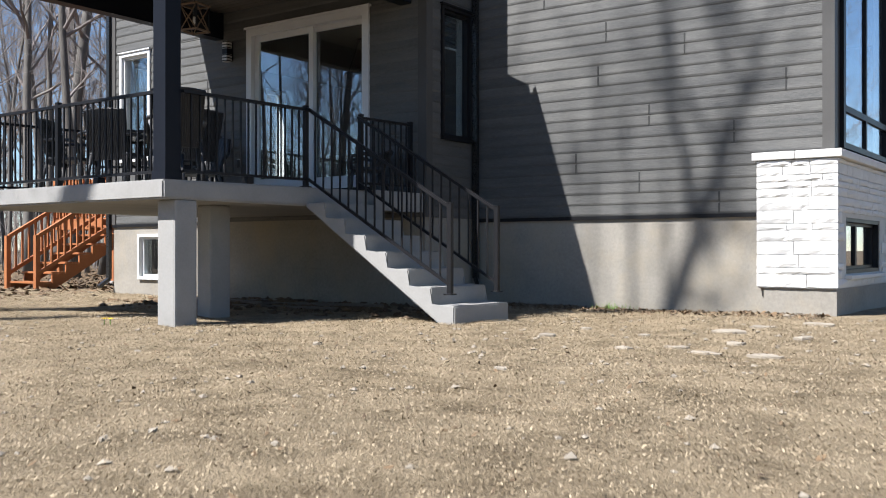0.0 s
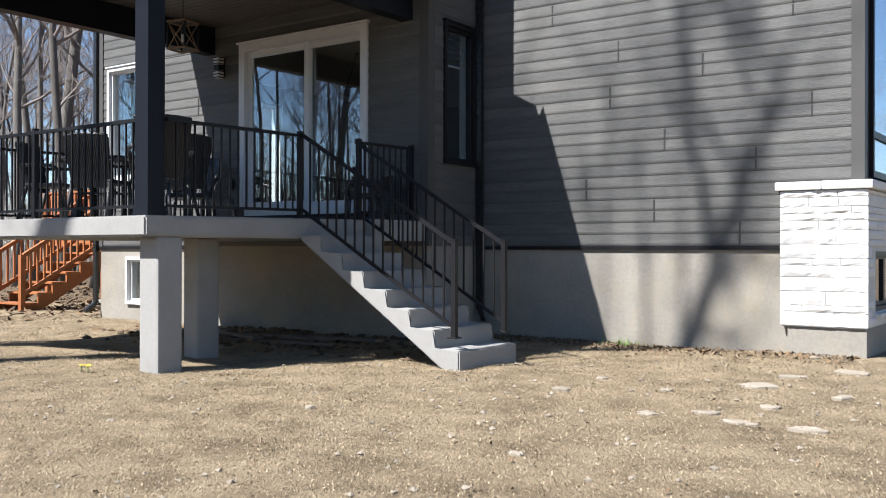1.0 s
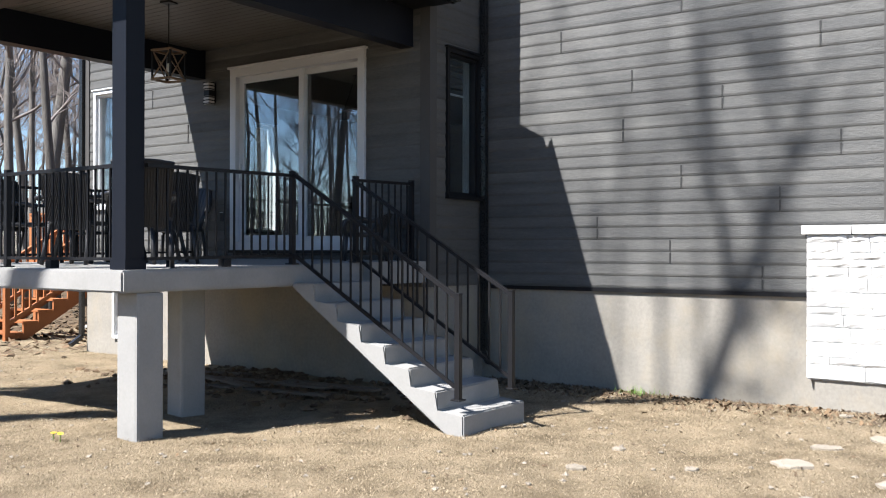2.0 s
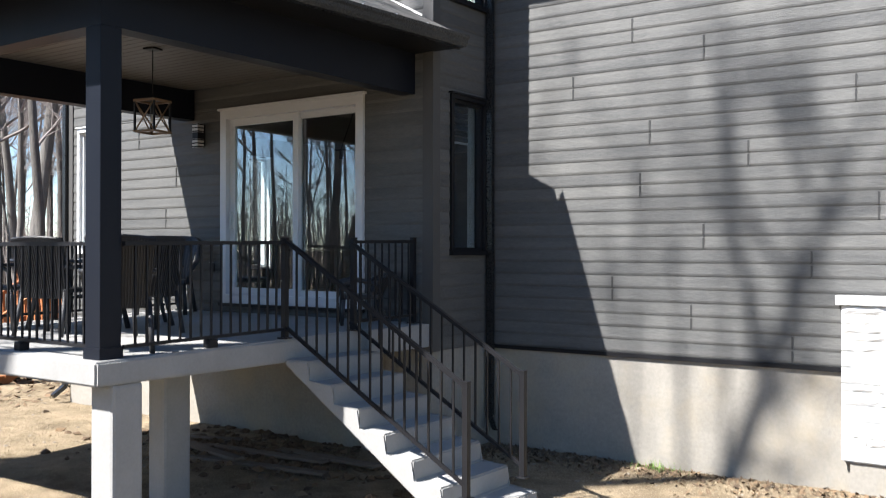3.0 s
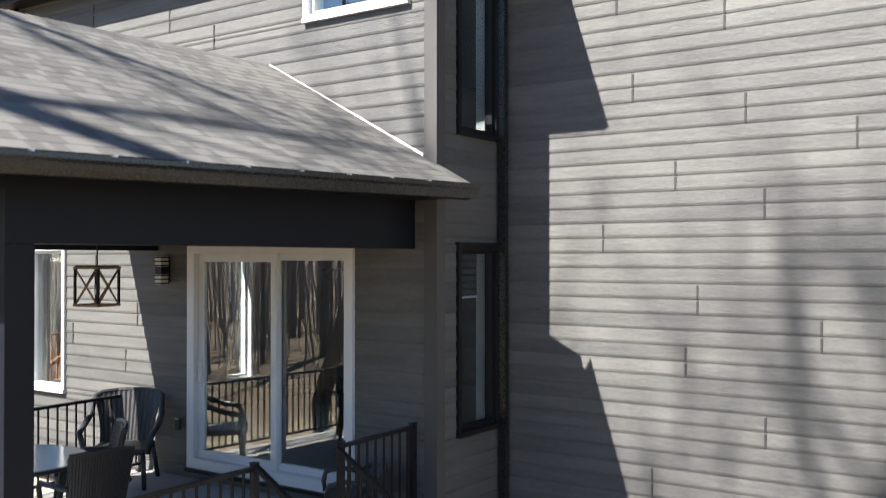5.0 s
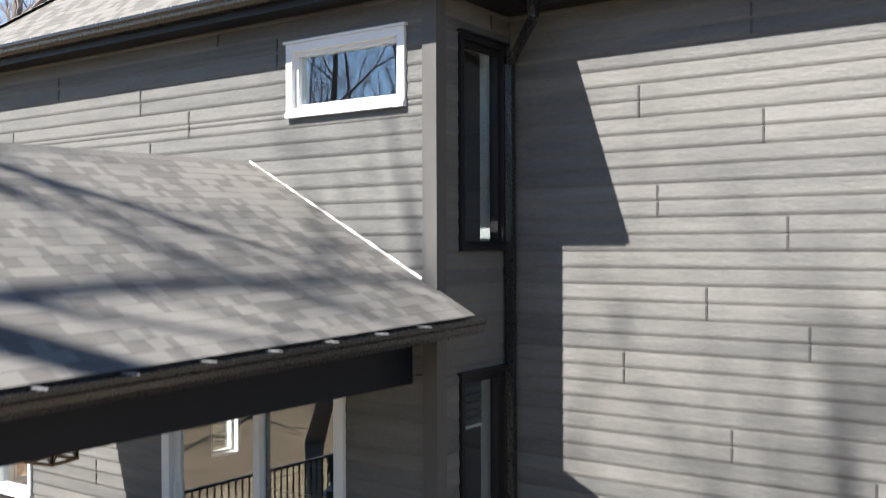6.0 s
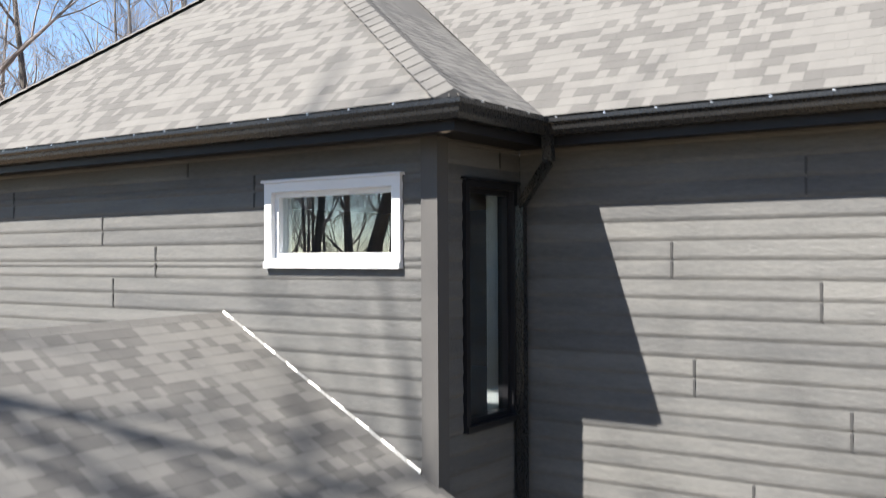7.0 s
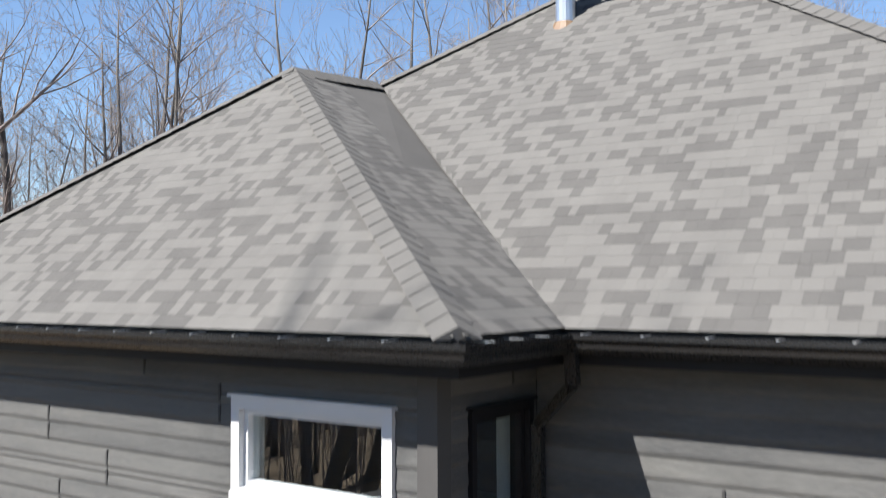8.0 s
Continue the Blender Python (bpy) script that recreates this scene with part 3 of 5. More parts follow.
for yy, lab in ((-2.05, "sloping black picket railing on the stair's near side"), (-1.16, "sloping black picket railing on the stair's house side")):
    railing("stair_railing", (-0.15, yy, dz(-2)), (1.85, yy, 0.285), (1.0,), lab, 0.10, 0.90, pitch=0.125)
for hx, hy in ((-1.38, RY), (-0.175, -2.93)):
    tagged(boxed("rail_foot", (hx - 0.045, hy - 0.045, dz(hy)), (hx + 0.045, hy + 0.045, dz(hy) + 0.075), M_BLACK, None, "", None, 0.01), "small black rail support block on the slab", "rail foot")


# ---- doors and windows ----
def frame_bars(bm, P, o, w, n0, n1, sides="lrtb"):
    u0, u1, z0, z1 = o
    if "t" in sides:
        box(bm, (u0, n0, z1 - w), (u1, n1, z1), P)
    if "b" in sides:
        box(bm, (u0, n0, z0), (u1, n1, z0 + w), P)
    if "l" in sides:
        box(bm, (u0, n0, z0 + w), (u0 + w, n1, z1 - w), P)
    if "r" in sides:
        box(bm, (u1 - w, n0, z0 + w), (u1, n1, z1 - w), P)
    return bm


def grow(o, d):
    return (o[0] - d, o[1] + d, o[2] - d, o[3] + d)


def pane(holder, P, o, n=-0.045):
    ob = boxed("pane", (o[0], n - 0.006, o[2]), (o[1], n, o[3]), M_PANE, holder, "", P)
    ob.visible_shadow = False
    return ob


def window(name, P, o, material, label, casing=0.06, mull=(), bars=(), cap=True, deep=0.05):
    """A cased window with a sash, panes and a sill; mull and bars: where uprights and cross bars stand."""
    w = thing(name, (0, 0, 0), label, "window", "")
    tagged(w, kind="structure")
    part("window_frame", frame_bars(bmesh.new(), P, grow(o, 0.012), casing, -0.10, 0.045), material, w)
    inner = grow(o, 0.012 - casing)
    part("jamb_lining", frame_bars(bmesh.new(), P, grow(o, -0.004), 0.03, -0.215, -0.101), M_WHITE, w, "white painted inner jamb")
    cuts_u = [inner[0], *mull, inner[1]]
    cuts_z = [inner[2], *bars, inner[3]]
    for a, b in zip(cuts_u, cuts_u[1:]):
        for c, d in zip(cuts_z, cuts_z[1:]):
            s = (a, b, c, d)
            part("sash", frame_bars(bmesh.new(), P, s, 0.038, -0.085, -0.02 + 0.02 * (cap)), material, w)
            pane(w, P, grow(s, -0.036))
    if cap:
        boxed("head_cap", (o[0] - 0.03, -0.05, o[3] + 0.013), (o[1] + 0.03, 0.065, o[3] + 0.033), material, w, "", P)
        boxed("sill", (o[0] - 0.012, 0.046, o[2] - 0.012), (o[1] + 0.012, 0.062, o[2] + 0.035), material, w, "", P)
    return w


window("window_1", P_FRONT, WIN_LEFT, M_WHITE, "tall white-framed window in the wing's front wall")
window("window_2", P_FRONT, WIN_HIGH, M_WHITE, "small white-framed horizontal window high in the wing", 0.075)
window("window_3", P_FRONT, WIN_BASE, M_WHITE, "white-framed basement window in the foundation", 0.05, cap=False)
window("window_4", P_SIDE, SIDE_LOW, M_BLACK, "narrow black-framed window on the return wall", 0.05)
window("window_5", P_SIDE, SIDE_HIGH, M_BLACK, "narrow black-framed upper window on the return wall", 0.05)
window("window_6", P_RIGHT, R_BIG, M_BLACK, "large black-framed window grid in the side wall", 0.06, (1.86, 3.0), (2.42,), cap=False)
window("window_7", P_RIGHT, R_BASE, M_BLACK, "black-framed basement window in the stone base", 0.06, (2.4,), cap=False)
window("window_8", P_LEFT, L_A, M_WHITE, "white-framed window in the far side wall", 0.05, cap=False)
window("window_9", P_LEFT, L_B, M_WHITE, "tall white-framed window in the far side wall", 0.05, cap=False)

# sliding patio door
door = tagged(thing("door_1", (0, 0, 0), "white-framed sliding glass patio door onto the deck", "door"), kind="structure")
part("door_frame", frame_bars(bmesh.new(), P_FRONT, grow(DOOR, 0.012), 0.11, -0.14, 0.05), M_WHITE, door)
mid = -2.06
leafs = [("sliding_leaf", (DOOR[0] + 0.10, mid + 0.04, DOOR[2] + 0.10, DOOR[3] - 0.10), -0.02), ("fixed_leaf", (mid - 0.04, DOOR[1] - 0.10, DOOR[2] + 0.10, DOOR[3] - 0.10), -0.07)]
for nm, o, n1 in leafs:
    lf = part(nm, frame_bars(bmesh.new(), P_FRONT, o, 0.085 if nm == "sliding_leaf" else 0.07, n1 - 0.045, n1), M_WHITE, door)
    pane(lf, P_FRONT, grow(o, -0.066), n1 - 0.02)
boxed("door_handle", (DOOR[0] + 0.13, -0.02, 2.55), (DOOR[0] + 0.155, 0.02, 2.78), M_WHITE, door, "slim white pull handle", P_FRONT, 0.005)
boxed("head_cap", (DOOR[0] - 0.04, -0.02, DOOR[3] + 0.013), (DOOR[1] + 0.04, 0.075, DOOR[3] + 0.04), M_WHITE, door, "", P_FRONT)
boxed("threshold", (DOOR[0] - 0.01, 0.0, DOOR[2] - 0.05), (DOOR[1] + 0.01, 0.085, DOOR[2] - 0.013), M_BLACK, door, "dark sill strip", P_FRONT)

# corner boards and downspout
trim = bmesh.new()
box(trim, (-0.09, -0.034, Z_SID), (0.05, 0.0, 7.19))
box(trim, (0.0, 0.0, Z_SID), (0.05, 0.10, 7.19))
tagged(part("trim_wing_corner", trim, M_CORNER), "charcoal corner board of the wing", "trim", "", "structure")
trim = bmesh.new()
box(trim, (XR - 0.10, D - 0.032, Z_SID), (XR + 0.032, D, 7.19))
box(trim, (XR, D, Z_SID), (XR + 0.032, D + 0.10, 7.19))
tagged(part("trim_main_corner", trim, M_CORNER), "charcoal corner board of the main wall", "trim", "", "structure")
trim = bmesh.new()
box(trim, (XL - 0.032, -0.032, Z_SID), (XL + 0.09, 0.0, 7.19))
tagged(part("trim_far_corner", trim, M_CORNER), "charcoal corner board at the far end", "trim", "", "structure")
trim = bmesh.new()
box(trim, (0.0, D - 0.03, Z_SID - 0.045), (XR, D, Z_SID))
box(trim, (XL, -0.03, Z_SID - 0.045), (SX0 - 0.01, 0.0, Z_SID))
tagged(part("trim_base", trim, M_BLACK), "dark starter strip below the siding", "trim", "", "structure")


def downspout(pts, label):
    d = thing("downspout", pts[-1], label, "downspout")
    d.matrix_world = Matrix()
    for i, (p, q) in enumerate(zip(pts, pts[1:])):
        bm = bmesh.new()
        p, q = Vector(p), Vector(q)
        ax = (q - p).normalized()
        s = Vector((1, 0, 0)) if abs(ax.x) < 0.7 else Vector((0, 1, 0))
        t = ax.cross(s).normalized()
        vs = [bm.verts.new(c + s * (0.038 * a) + t * (0.03 * b)) for c in (p, q) for a in (-1, 1) for b in (-1, 1)]
        for f in BOX_FACES:
            bm.faces.new([vs[k] for k in f])
        part("pipe", bm, M_GUTTER, d)
    return d


downspout([(0.47, 0.78, 7.26), (0.47, 0.80, 7.05), (0.08, 1.06, 6.75), (0.08, 1.08, 0.35), (0.22, 0.95, 0.22)], "black square downspout in the inner corner")
downspout([(XL - 0.06, -0.05, 7.2), (XL - 0.06, -0.05, 0.25), (XL - 0.06, -0.25, 0.12)], "black downspout at the house's far corner")

# ---- stone base at the corner ----
SB = 1.06
base = tagged(thing("stone_base", (3.98, SB, 0.0), "white split-face stone base with a stone cap", "stone base"), "")
base.matrix_world = Matrix()
boxed("footing", (4.06, SB + 0.04, -0.3), (4.86, 3.9, 0.31), M_FOUND, base, "grey concrete footing")
bm = bmesh.new()
box(bm, (4.00, SB + 0.02, 0.31), (4.86, D - 0.002, 1.77))
for a, b, c, d in cells(D, 3.9, 0.31, 1.77, [R_BASE]):
    box(bm, (XR + 0.002, a, c), (4.855, b, d))
part("core", bm, M_MORTAR, base)
srng = random.Random(11)


def stones(P, u0, u1, z0, z1, openings):
    z = z0
    while z < z1 - 0.02:
        h = min(srng.choice((0.075, 0.1, 0.125, 0.15)), z1 - z)
        if z1 - z - h < 0.05:
            h = z1 - z
        u = u0
        while u < u1 - 0.01:
            q = min(u + srng.uniform(0.18, 0.62), u1)
            if u1 - q < 0.1:
                q = u1
            if not any(o[0] - 0.02 < q and o[1] > u and o[2] - 0.03 < z + h and o[3] + 0.03 > z for o in openings):
                bm = bmesh.new()
                nu, nz = max(2, int((q - u) / 0.07)), 3
                grid = {}
                for i in range(nu + 1):
                    for j in range(nz + 1):
                        edge = i in (0, nu) or j in (0, nz)
                        uu = u + 0.004 + (q - u - 0.008) * i / nu + (0 if i in (0, nu) else srng.uniform(-0.012, 0.012))
                        zz = z + 0.004 + (h - 0.008) * j / nz + (srng.uniform(-0.004, 0.004) if edge else srng.uniform(-0.01, 0.01))
                        grid[i, j] = bm.verts.new(P(uu, 0.012 if edge else srng.uniform(0.017, 0.028), zz))
                rim = {}
                for i in range(nu):
                    for j in range(nz):
                        bm.faces.new((grid[i, j], grid[i + 1, j], grid[i + 1, j + 1], grid[i, j + 1]))
                ring = [(i, 0) for i in range(nu)] + [(nu, j) for j in range(nz)] + [(i, nz) for i in range(nu, 0, -1)] + [(0, j) for j in range(nz, 0, -1)]
                for k in ring:
                    c = grid[k].co
                    i, j = k
                    rim[k] = bm.verts.new(P(u + 0.004 + (q - u - 0.008) * i / nu, -0.015, z + 0.004 + (h - 0.008) * j / nz))
                for k, l in zip(ring, ring[1:] + ring[:1]):
                    bm.faces.new((grid[k], grid[l], rim[l], rim[k]))
                part("stone", bm, M_STONE, base)
            u = q
        z += h


stones(lambda u, n, z: (u, SB + 0.02 - n, z), 3.985, 4.885, 0.32, 1.77, [])
stones(lambda u, n, z: (4.855 + n, u, z), SB + 0.03, 3.88, 0.32, 1.77, [R_BASE])
for a, b in ((3.94, 4.42), (4.425, 4.93)):
    boxed("cap_stone", (a, SB - 0.03, 1.775), (b, D - 0.035, 1.865), M_STONE, base, "", None, 0.012)
for a, b in ((D - 0.03, 1.9), (1.905, 2.9), (2.905, 3.9)):
    boxed("cap_stone", (XR + 0.035, a, 1.775), (4.93, b, 1.865), M_STONE, base, "", None, 0.012)
boxed("sill_stone", (XR + 0.03, R_BASE[0] - 0.05, R_BASE[2] - 0.06), (4.93, R_BASE[1] + 0.05, R_BASE[2] - 0.015), M_STONE, base, "", None, 0.008)

# ---- interior shell ----
inn = bmesh.new()
box(inn, (XL + 0.2, 0.2, 1.40), (-0.2, 7.8, 1.55))
box(inn, (-0.2, D + 0.2, 1.40), (XR - 0.2, 7.8, 1.55))
tagged(part("floor", inn, M_OAK), "brown wooden floor inside the house", "floor", "", "structure")
inn = bmesh.new()
box(inn, (XL + 0.2, 0.2, 4.30), (-0.2, 7.8, 4.55))
box(inn, (-0.2, D + 0.2, 4.30), (XR - 0.2, 7.8, 4.55))
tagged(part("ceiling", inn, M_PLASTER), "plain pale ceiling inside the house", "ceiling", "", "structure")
inn = bmesh.new()
box(inn, (XL + 0.2, 0.2, 7.10), (-0.2, 7.8, 7.15))
box(inn, (-0.2, D + 0.2, 7.10), (XR - 0.2, 7.8, 7.15))
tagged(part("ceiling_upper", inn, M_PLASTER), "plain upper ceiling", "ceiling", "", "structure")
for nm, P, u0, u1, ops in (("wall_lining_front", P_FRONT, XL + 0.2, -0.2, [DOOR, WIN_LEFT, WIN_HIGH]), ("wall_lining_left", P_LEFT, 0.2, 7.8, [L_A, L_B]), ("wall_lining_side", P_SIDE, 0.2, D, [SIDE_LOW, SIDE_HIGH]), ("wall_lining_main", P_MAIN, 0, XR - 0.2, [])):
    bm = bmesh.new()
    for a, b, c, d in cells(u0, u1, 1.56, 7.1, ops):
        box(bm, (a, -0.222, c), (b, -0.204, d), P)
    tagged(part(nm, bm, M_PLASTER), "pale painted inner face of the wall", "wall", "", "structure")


# ---- trees ----
def tree_mesh(seed, height, radius, lean=(0, 0), low=0.35, twigs=3, wander=0.07, taper=0.8, stems=(), spread=1.0):
    """Trunk and bare crown of a hardwood as two meshes; stems: height, lean, length and radius of strong upright shoots."""
    rg = random.Random(seed)
    tv, tf, cv, cf = [], [], [], []
    path, rad = [], []
    p, d = Vector((0, 0, -0.3)), Vector((lean[0], lean[1], 1)).normalized()
    n = 9
    for i in range(n + 1):
        path.append(p.copy())
        t = i / n
        rad.append(radius * (1.25 if i == 0 else 1.0) * (1 - t) ** taper + 0.018)
        d = (d + Vector((rg.uniform(-1, 1), rg.uniform(-1, 1), 0.5 * (wander > 0.05))) * wander).normalized()
        p += d * (height / n)
    tube(tv, tf, path, rad, 9)

    def limb(start, way, length, r, level):
        k = 5 if level == 0 else 4
        pts, rr = [start], [r]
        q, w = start.copy(), way.copy()
        for i in range(k):
            w = (w + Vector((rg.uniform(-1, 1), rg.uniform(-1, 1), rg.uniform(-0.5, 1.0))) * 0.22).normalized()
            q = q + w * (length / k)
            pts.append(q.copy())
            rr.append(max(r * (1 - (i + 1) / k) ** 0.8, 0.005))
        tube(cv, cf, pts, rr, 5 if level == 0 else 3, False)
        if level < twigs - 1:
            m = (6, 5, 4)[level]
            for j in range(m):
                i = min(k - 1, 1 + int(rg.random() * (k - 1)))
                a = pts[i].lerp(pts[i + 1], rg.random())
                dirn = (pts[i + 1] - pts[i]).normalized()
                side = dirn.cross(Vector((rg.uniform(-1, 1), rg.uniform(-1, 1), rg.uniform(-1, 1)))).normalized()
                limb(a, (dirn * 0.8 + side * rg.uniform(0.5, 0.9) + Vector((0, 0, 0.25))).normalized(), length * rg.uniform(0.4, 0.65), rr[i] * 0.55, level + 1)

    for z, out, length, r in stems:
        i = max(k for k in range(n) if path[k].z <= z)
        a = path[i].lerp(path[i + 1], (z - path[i].z) / (path[i + 1].z - path[i].z))
        pts = [a + Vector((out * length * k / 5 + rg.uniform(-0.06, 0.06) * (k > 0), rg.uniform(-0.06, 0.06), length * k / 5)) for k in range(6)]
        tube(cv, cf, pts, [r * (1 - 0.8 * k / 5) for k in range(6)], 6, False)
        for k in range(1, 5):
            for way in (-1, 1):
                limb(pts[k], Vector((way * rg.uniform(0.3, 0.7), rg.uniform(-0.4, 0.4), 1)).normalized(), length * rg.uniform(0.2, 0.35), r * 0.35, 1)
    m = int(rg.uniform(11, 15))
    for j in range(m):
        t = low + (0.98 - low) * (j + rg.random()) / m
        i = min(n - 1, int(t * n))
        a = path[i].lerp(path[i + 1], t * n - i)
        ang = rg.uniform(0, 2 * math.pi)
        way = Vector((math.cos(ang), math.sin(ang), rg.uniform(0.5, 1.2))).normalized()
        limb(a, way, spread * height * rg.uniform(0.16, 0.3) * (1.15 - 0.6 * t), rad[i] * rg.uniform(0.35, 0.6), 0)
    out = []
    for nm, v, f, mt in (("trunk", tv, tf, M_BARK), ("crown", cv, cf, M_TWIG)):
        me = bpy.data.meshes.new(nm)
        me.from_pydata(v, [], f)
        me.materials.append(mt)
        me.polygons.foreach_set("use_smooth", [True] * len(f))
        out.append(me)
    return out


def plant_tree(meshes, x, y, turn, size, label):
    t = tagged(new("tree"), label, "tree", "bare woodland trees")
    t.matrix_world = Matrix.Translation((x, y, ground_z(x, y))) @ Matrix.Rotation(turn, 4, "Z") @ Matrix.Scale(size, 4)
    for me in meshes:
        new(me.name.split(".")[0], me).parent = t
    return t


kinds = [tree_mesh(21, 19, 0.16, (0.02, 0), 0.3), tree_mesh(22, 17, 0.10, (0.05, 0.02), 0.4), tree_mesh(23, 21, 0.21, (0, 0.03), 0.35), tree_mesh(24, 14, 0.065, (-0.04, 0), 0.3),
         tree_mesh(25, 16, 0.085, (0, -0.05), 0.45)]
names = ["tall bare hardwood with grey bark", "slender bare tree with grey bark", "stout bare tree with rough grey bark", "thin young bare tree", "thin bare tree with high twigs"]
trng = random.Random(77)


def woods(n, spot, sizes=(0.8, 1.15)):
    for _ in range(n):
        x, y = spot()
        k = trng.choices(range(5), (2, 3, 1, 4, 4))[0]
        plant_tree(kinds[k], x, y, trng.uniform(0, 6.28), trng.uniform(*sizes), names[k])


def ring(a0, a1, r0, r1, cx=4.5, cy=-6.5):
    def spot():
        a, r = radians(trng.uniform(a0, a1)), math.sqrt(trng.uniform(r0 * r0, r1 * r1))
        return cx + r * math.cos(a), cy + r * math.sin(a)
    return spot


woods(60, ring(139, 157, 24, 55), (0.7, 1.0))
woods(40, ring(92, 140, 34, 60), (0.95, 1.3))
woods(4, ring(64, 92, 36, 60))
woods(80, ring(192, 252, 24, 60), (0.75, 1.0))
woods(22, ring(104, 141, 32, 50), (0.9, 1.2))
woods(14, ring(250, 320, 18, 40))
plant_tree(kinds[2], -17.2, 5.6, 1.0, 0.9, names[2])
plant_tree(kinds[0], -15.6, 5.1, 2.2, 0.8, names[0])
plant_tree(kinds[0], -20.0, 6.4, 0.7, 0.9, names[0])
# the trees whose shadows fall on wall, roof and lawn
leaning = tree_mesh(31, 24.5, 0.33, (0.40, 0.0), 0.84, 3, 0.012, 0.66, ((15.8, 0.02, 7.5, 0.048), (16.4, -0.28, 9, 0.075), (17.4, 0.0, 6, 0.045), (18.7, 0.0, 5, 0.036)), 0.4)
plant_tree(leaning, -10.08, -12.3, 0.0, 1.0, "tall leaning bare tree with upright shoots behind the lawn")
leaning = tree_mesh(33, 22, 0.20, (0.36, 0.02), 0.8, 3, 0.015, 0.7, (), 0.6)
plant_tree(leaning, -12.6, -12.0, 0.0, 1.0, "slanting bare tree at the lawn's edge")
leaning = tree_mesh(35, 20, 0.20, (0.34, 0.02), 0.62, 3, 0.02, 0.7, (), 0.7)
plant_tree(leaning, -11.9, -12.7, 0.0, 1.0, "slanting bare tree with a spreading crown at the lawn's edge")
woods(5, ring(-40, 60, 16, 30))
woods(14, ring(100, 141, 30, 48), (0.8, 1.0))


def thicket(name, n, spot, label, seed, tall=(1.5, 5.0)):
    """Dense bare saplings, too many to count."""
    rg = random.Random(seed)
    v, f = [], []
    for _ in range(n):
        x, y = spot()
        h = rg.uniform(*tall)
        p = Vector((x, y, ground_z(x, y) - 0.1))
        d = Vector((rg.uniform(-0.15, 0.15), rg.uniform(-0.15, 0.15), 1)).normalized()
        path = [p, p + d * h * 0.5 + Vector((rg.uniform(-0.1, 0.1), rg.uniform(-0.1, 0.1), 0)), p + d * h]
        r = 0.006 + 0.005 * h
        tube(v, f, path, [r, r * 0.7, 0.004], 3, False)
        for _ in range(int(4 + h)):
            t = rg.uniform(0.25, 0.95)
            q = path[0].lerp(path[2], t)
            a = rg.uniform(0, 6.28)
            e = q + Vector((math.cos(a), math.sin(a), rg.uniform(0.5, 1.3))) * h * rg.uniform(0.1, 0.25)
            tube(v, f, [q, e], [r * 0.45, 0.003], 3, False)
    return tagged(raw(name, v, f, M_TWIG), label, "undergrowth", "", "stuff")


thicket("undergrowth", 600, ring(138, 158, 34, 62), "dense bare saplings between the woodland trees", 1)
thicket("undergrowth", 3600, ring(92, 142, 32, 60), "distant bare saplings behind the house", 2, (4.0, 13.0))
thicket("undergrowth", 1800, ring(188, 258, 24, 55), "bare saplings along the lawn's edge", 3, (2.0, 6.5))

# ---- furniture on the deck ----
def weave(verts, faces, a, b, n, r, sides=4):
    """A bundle of thin strands laid from edge curve a to edge curve b."""
    for i in range(n):
        t = i / (n - 1)
        p, q = a(t), b(t)
        m = (p + q) / 2
        tube(verts, faces, [p, m, q], [r] * 3, sides, False)


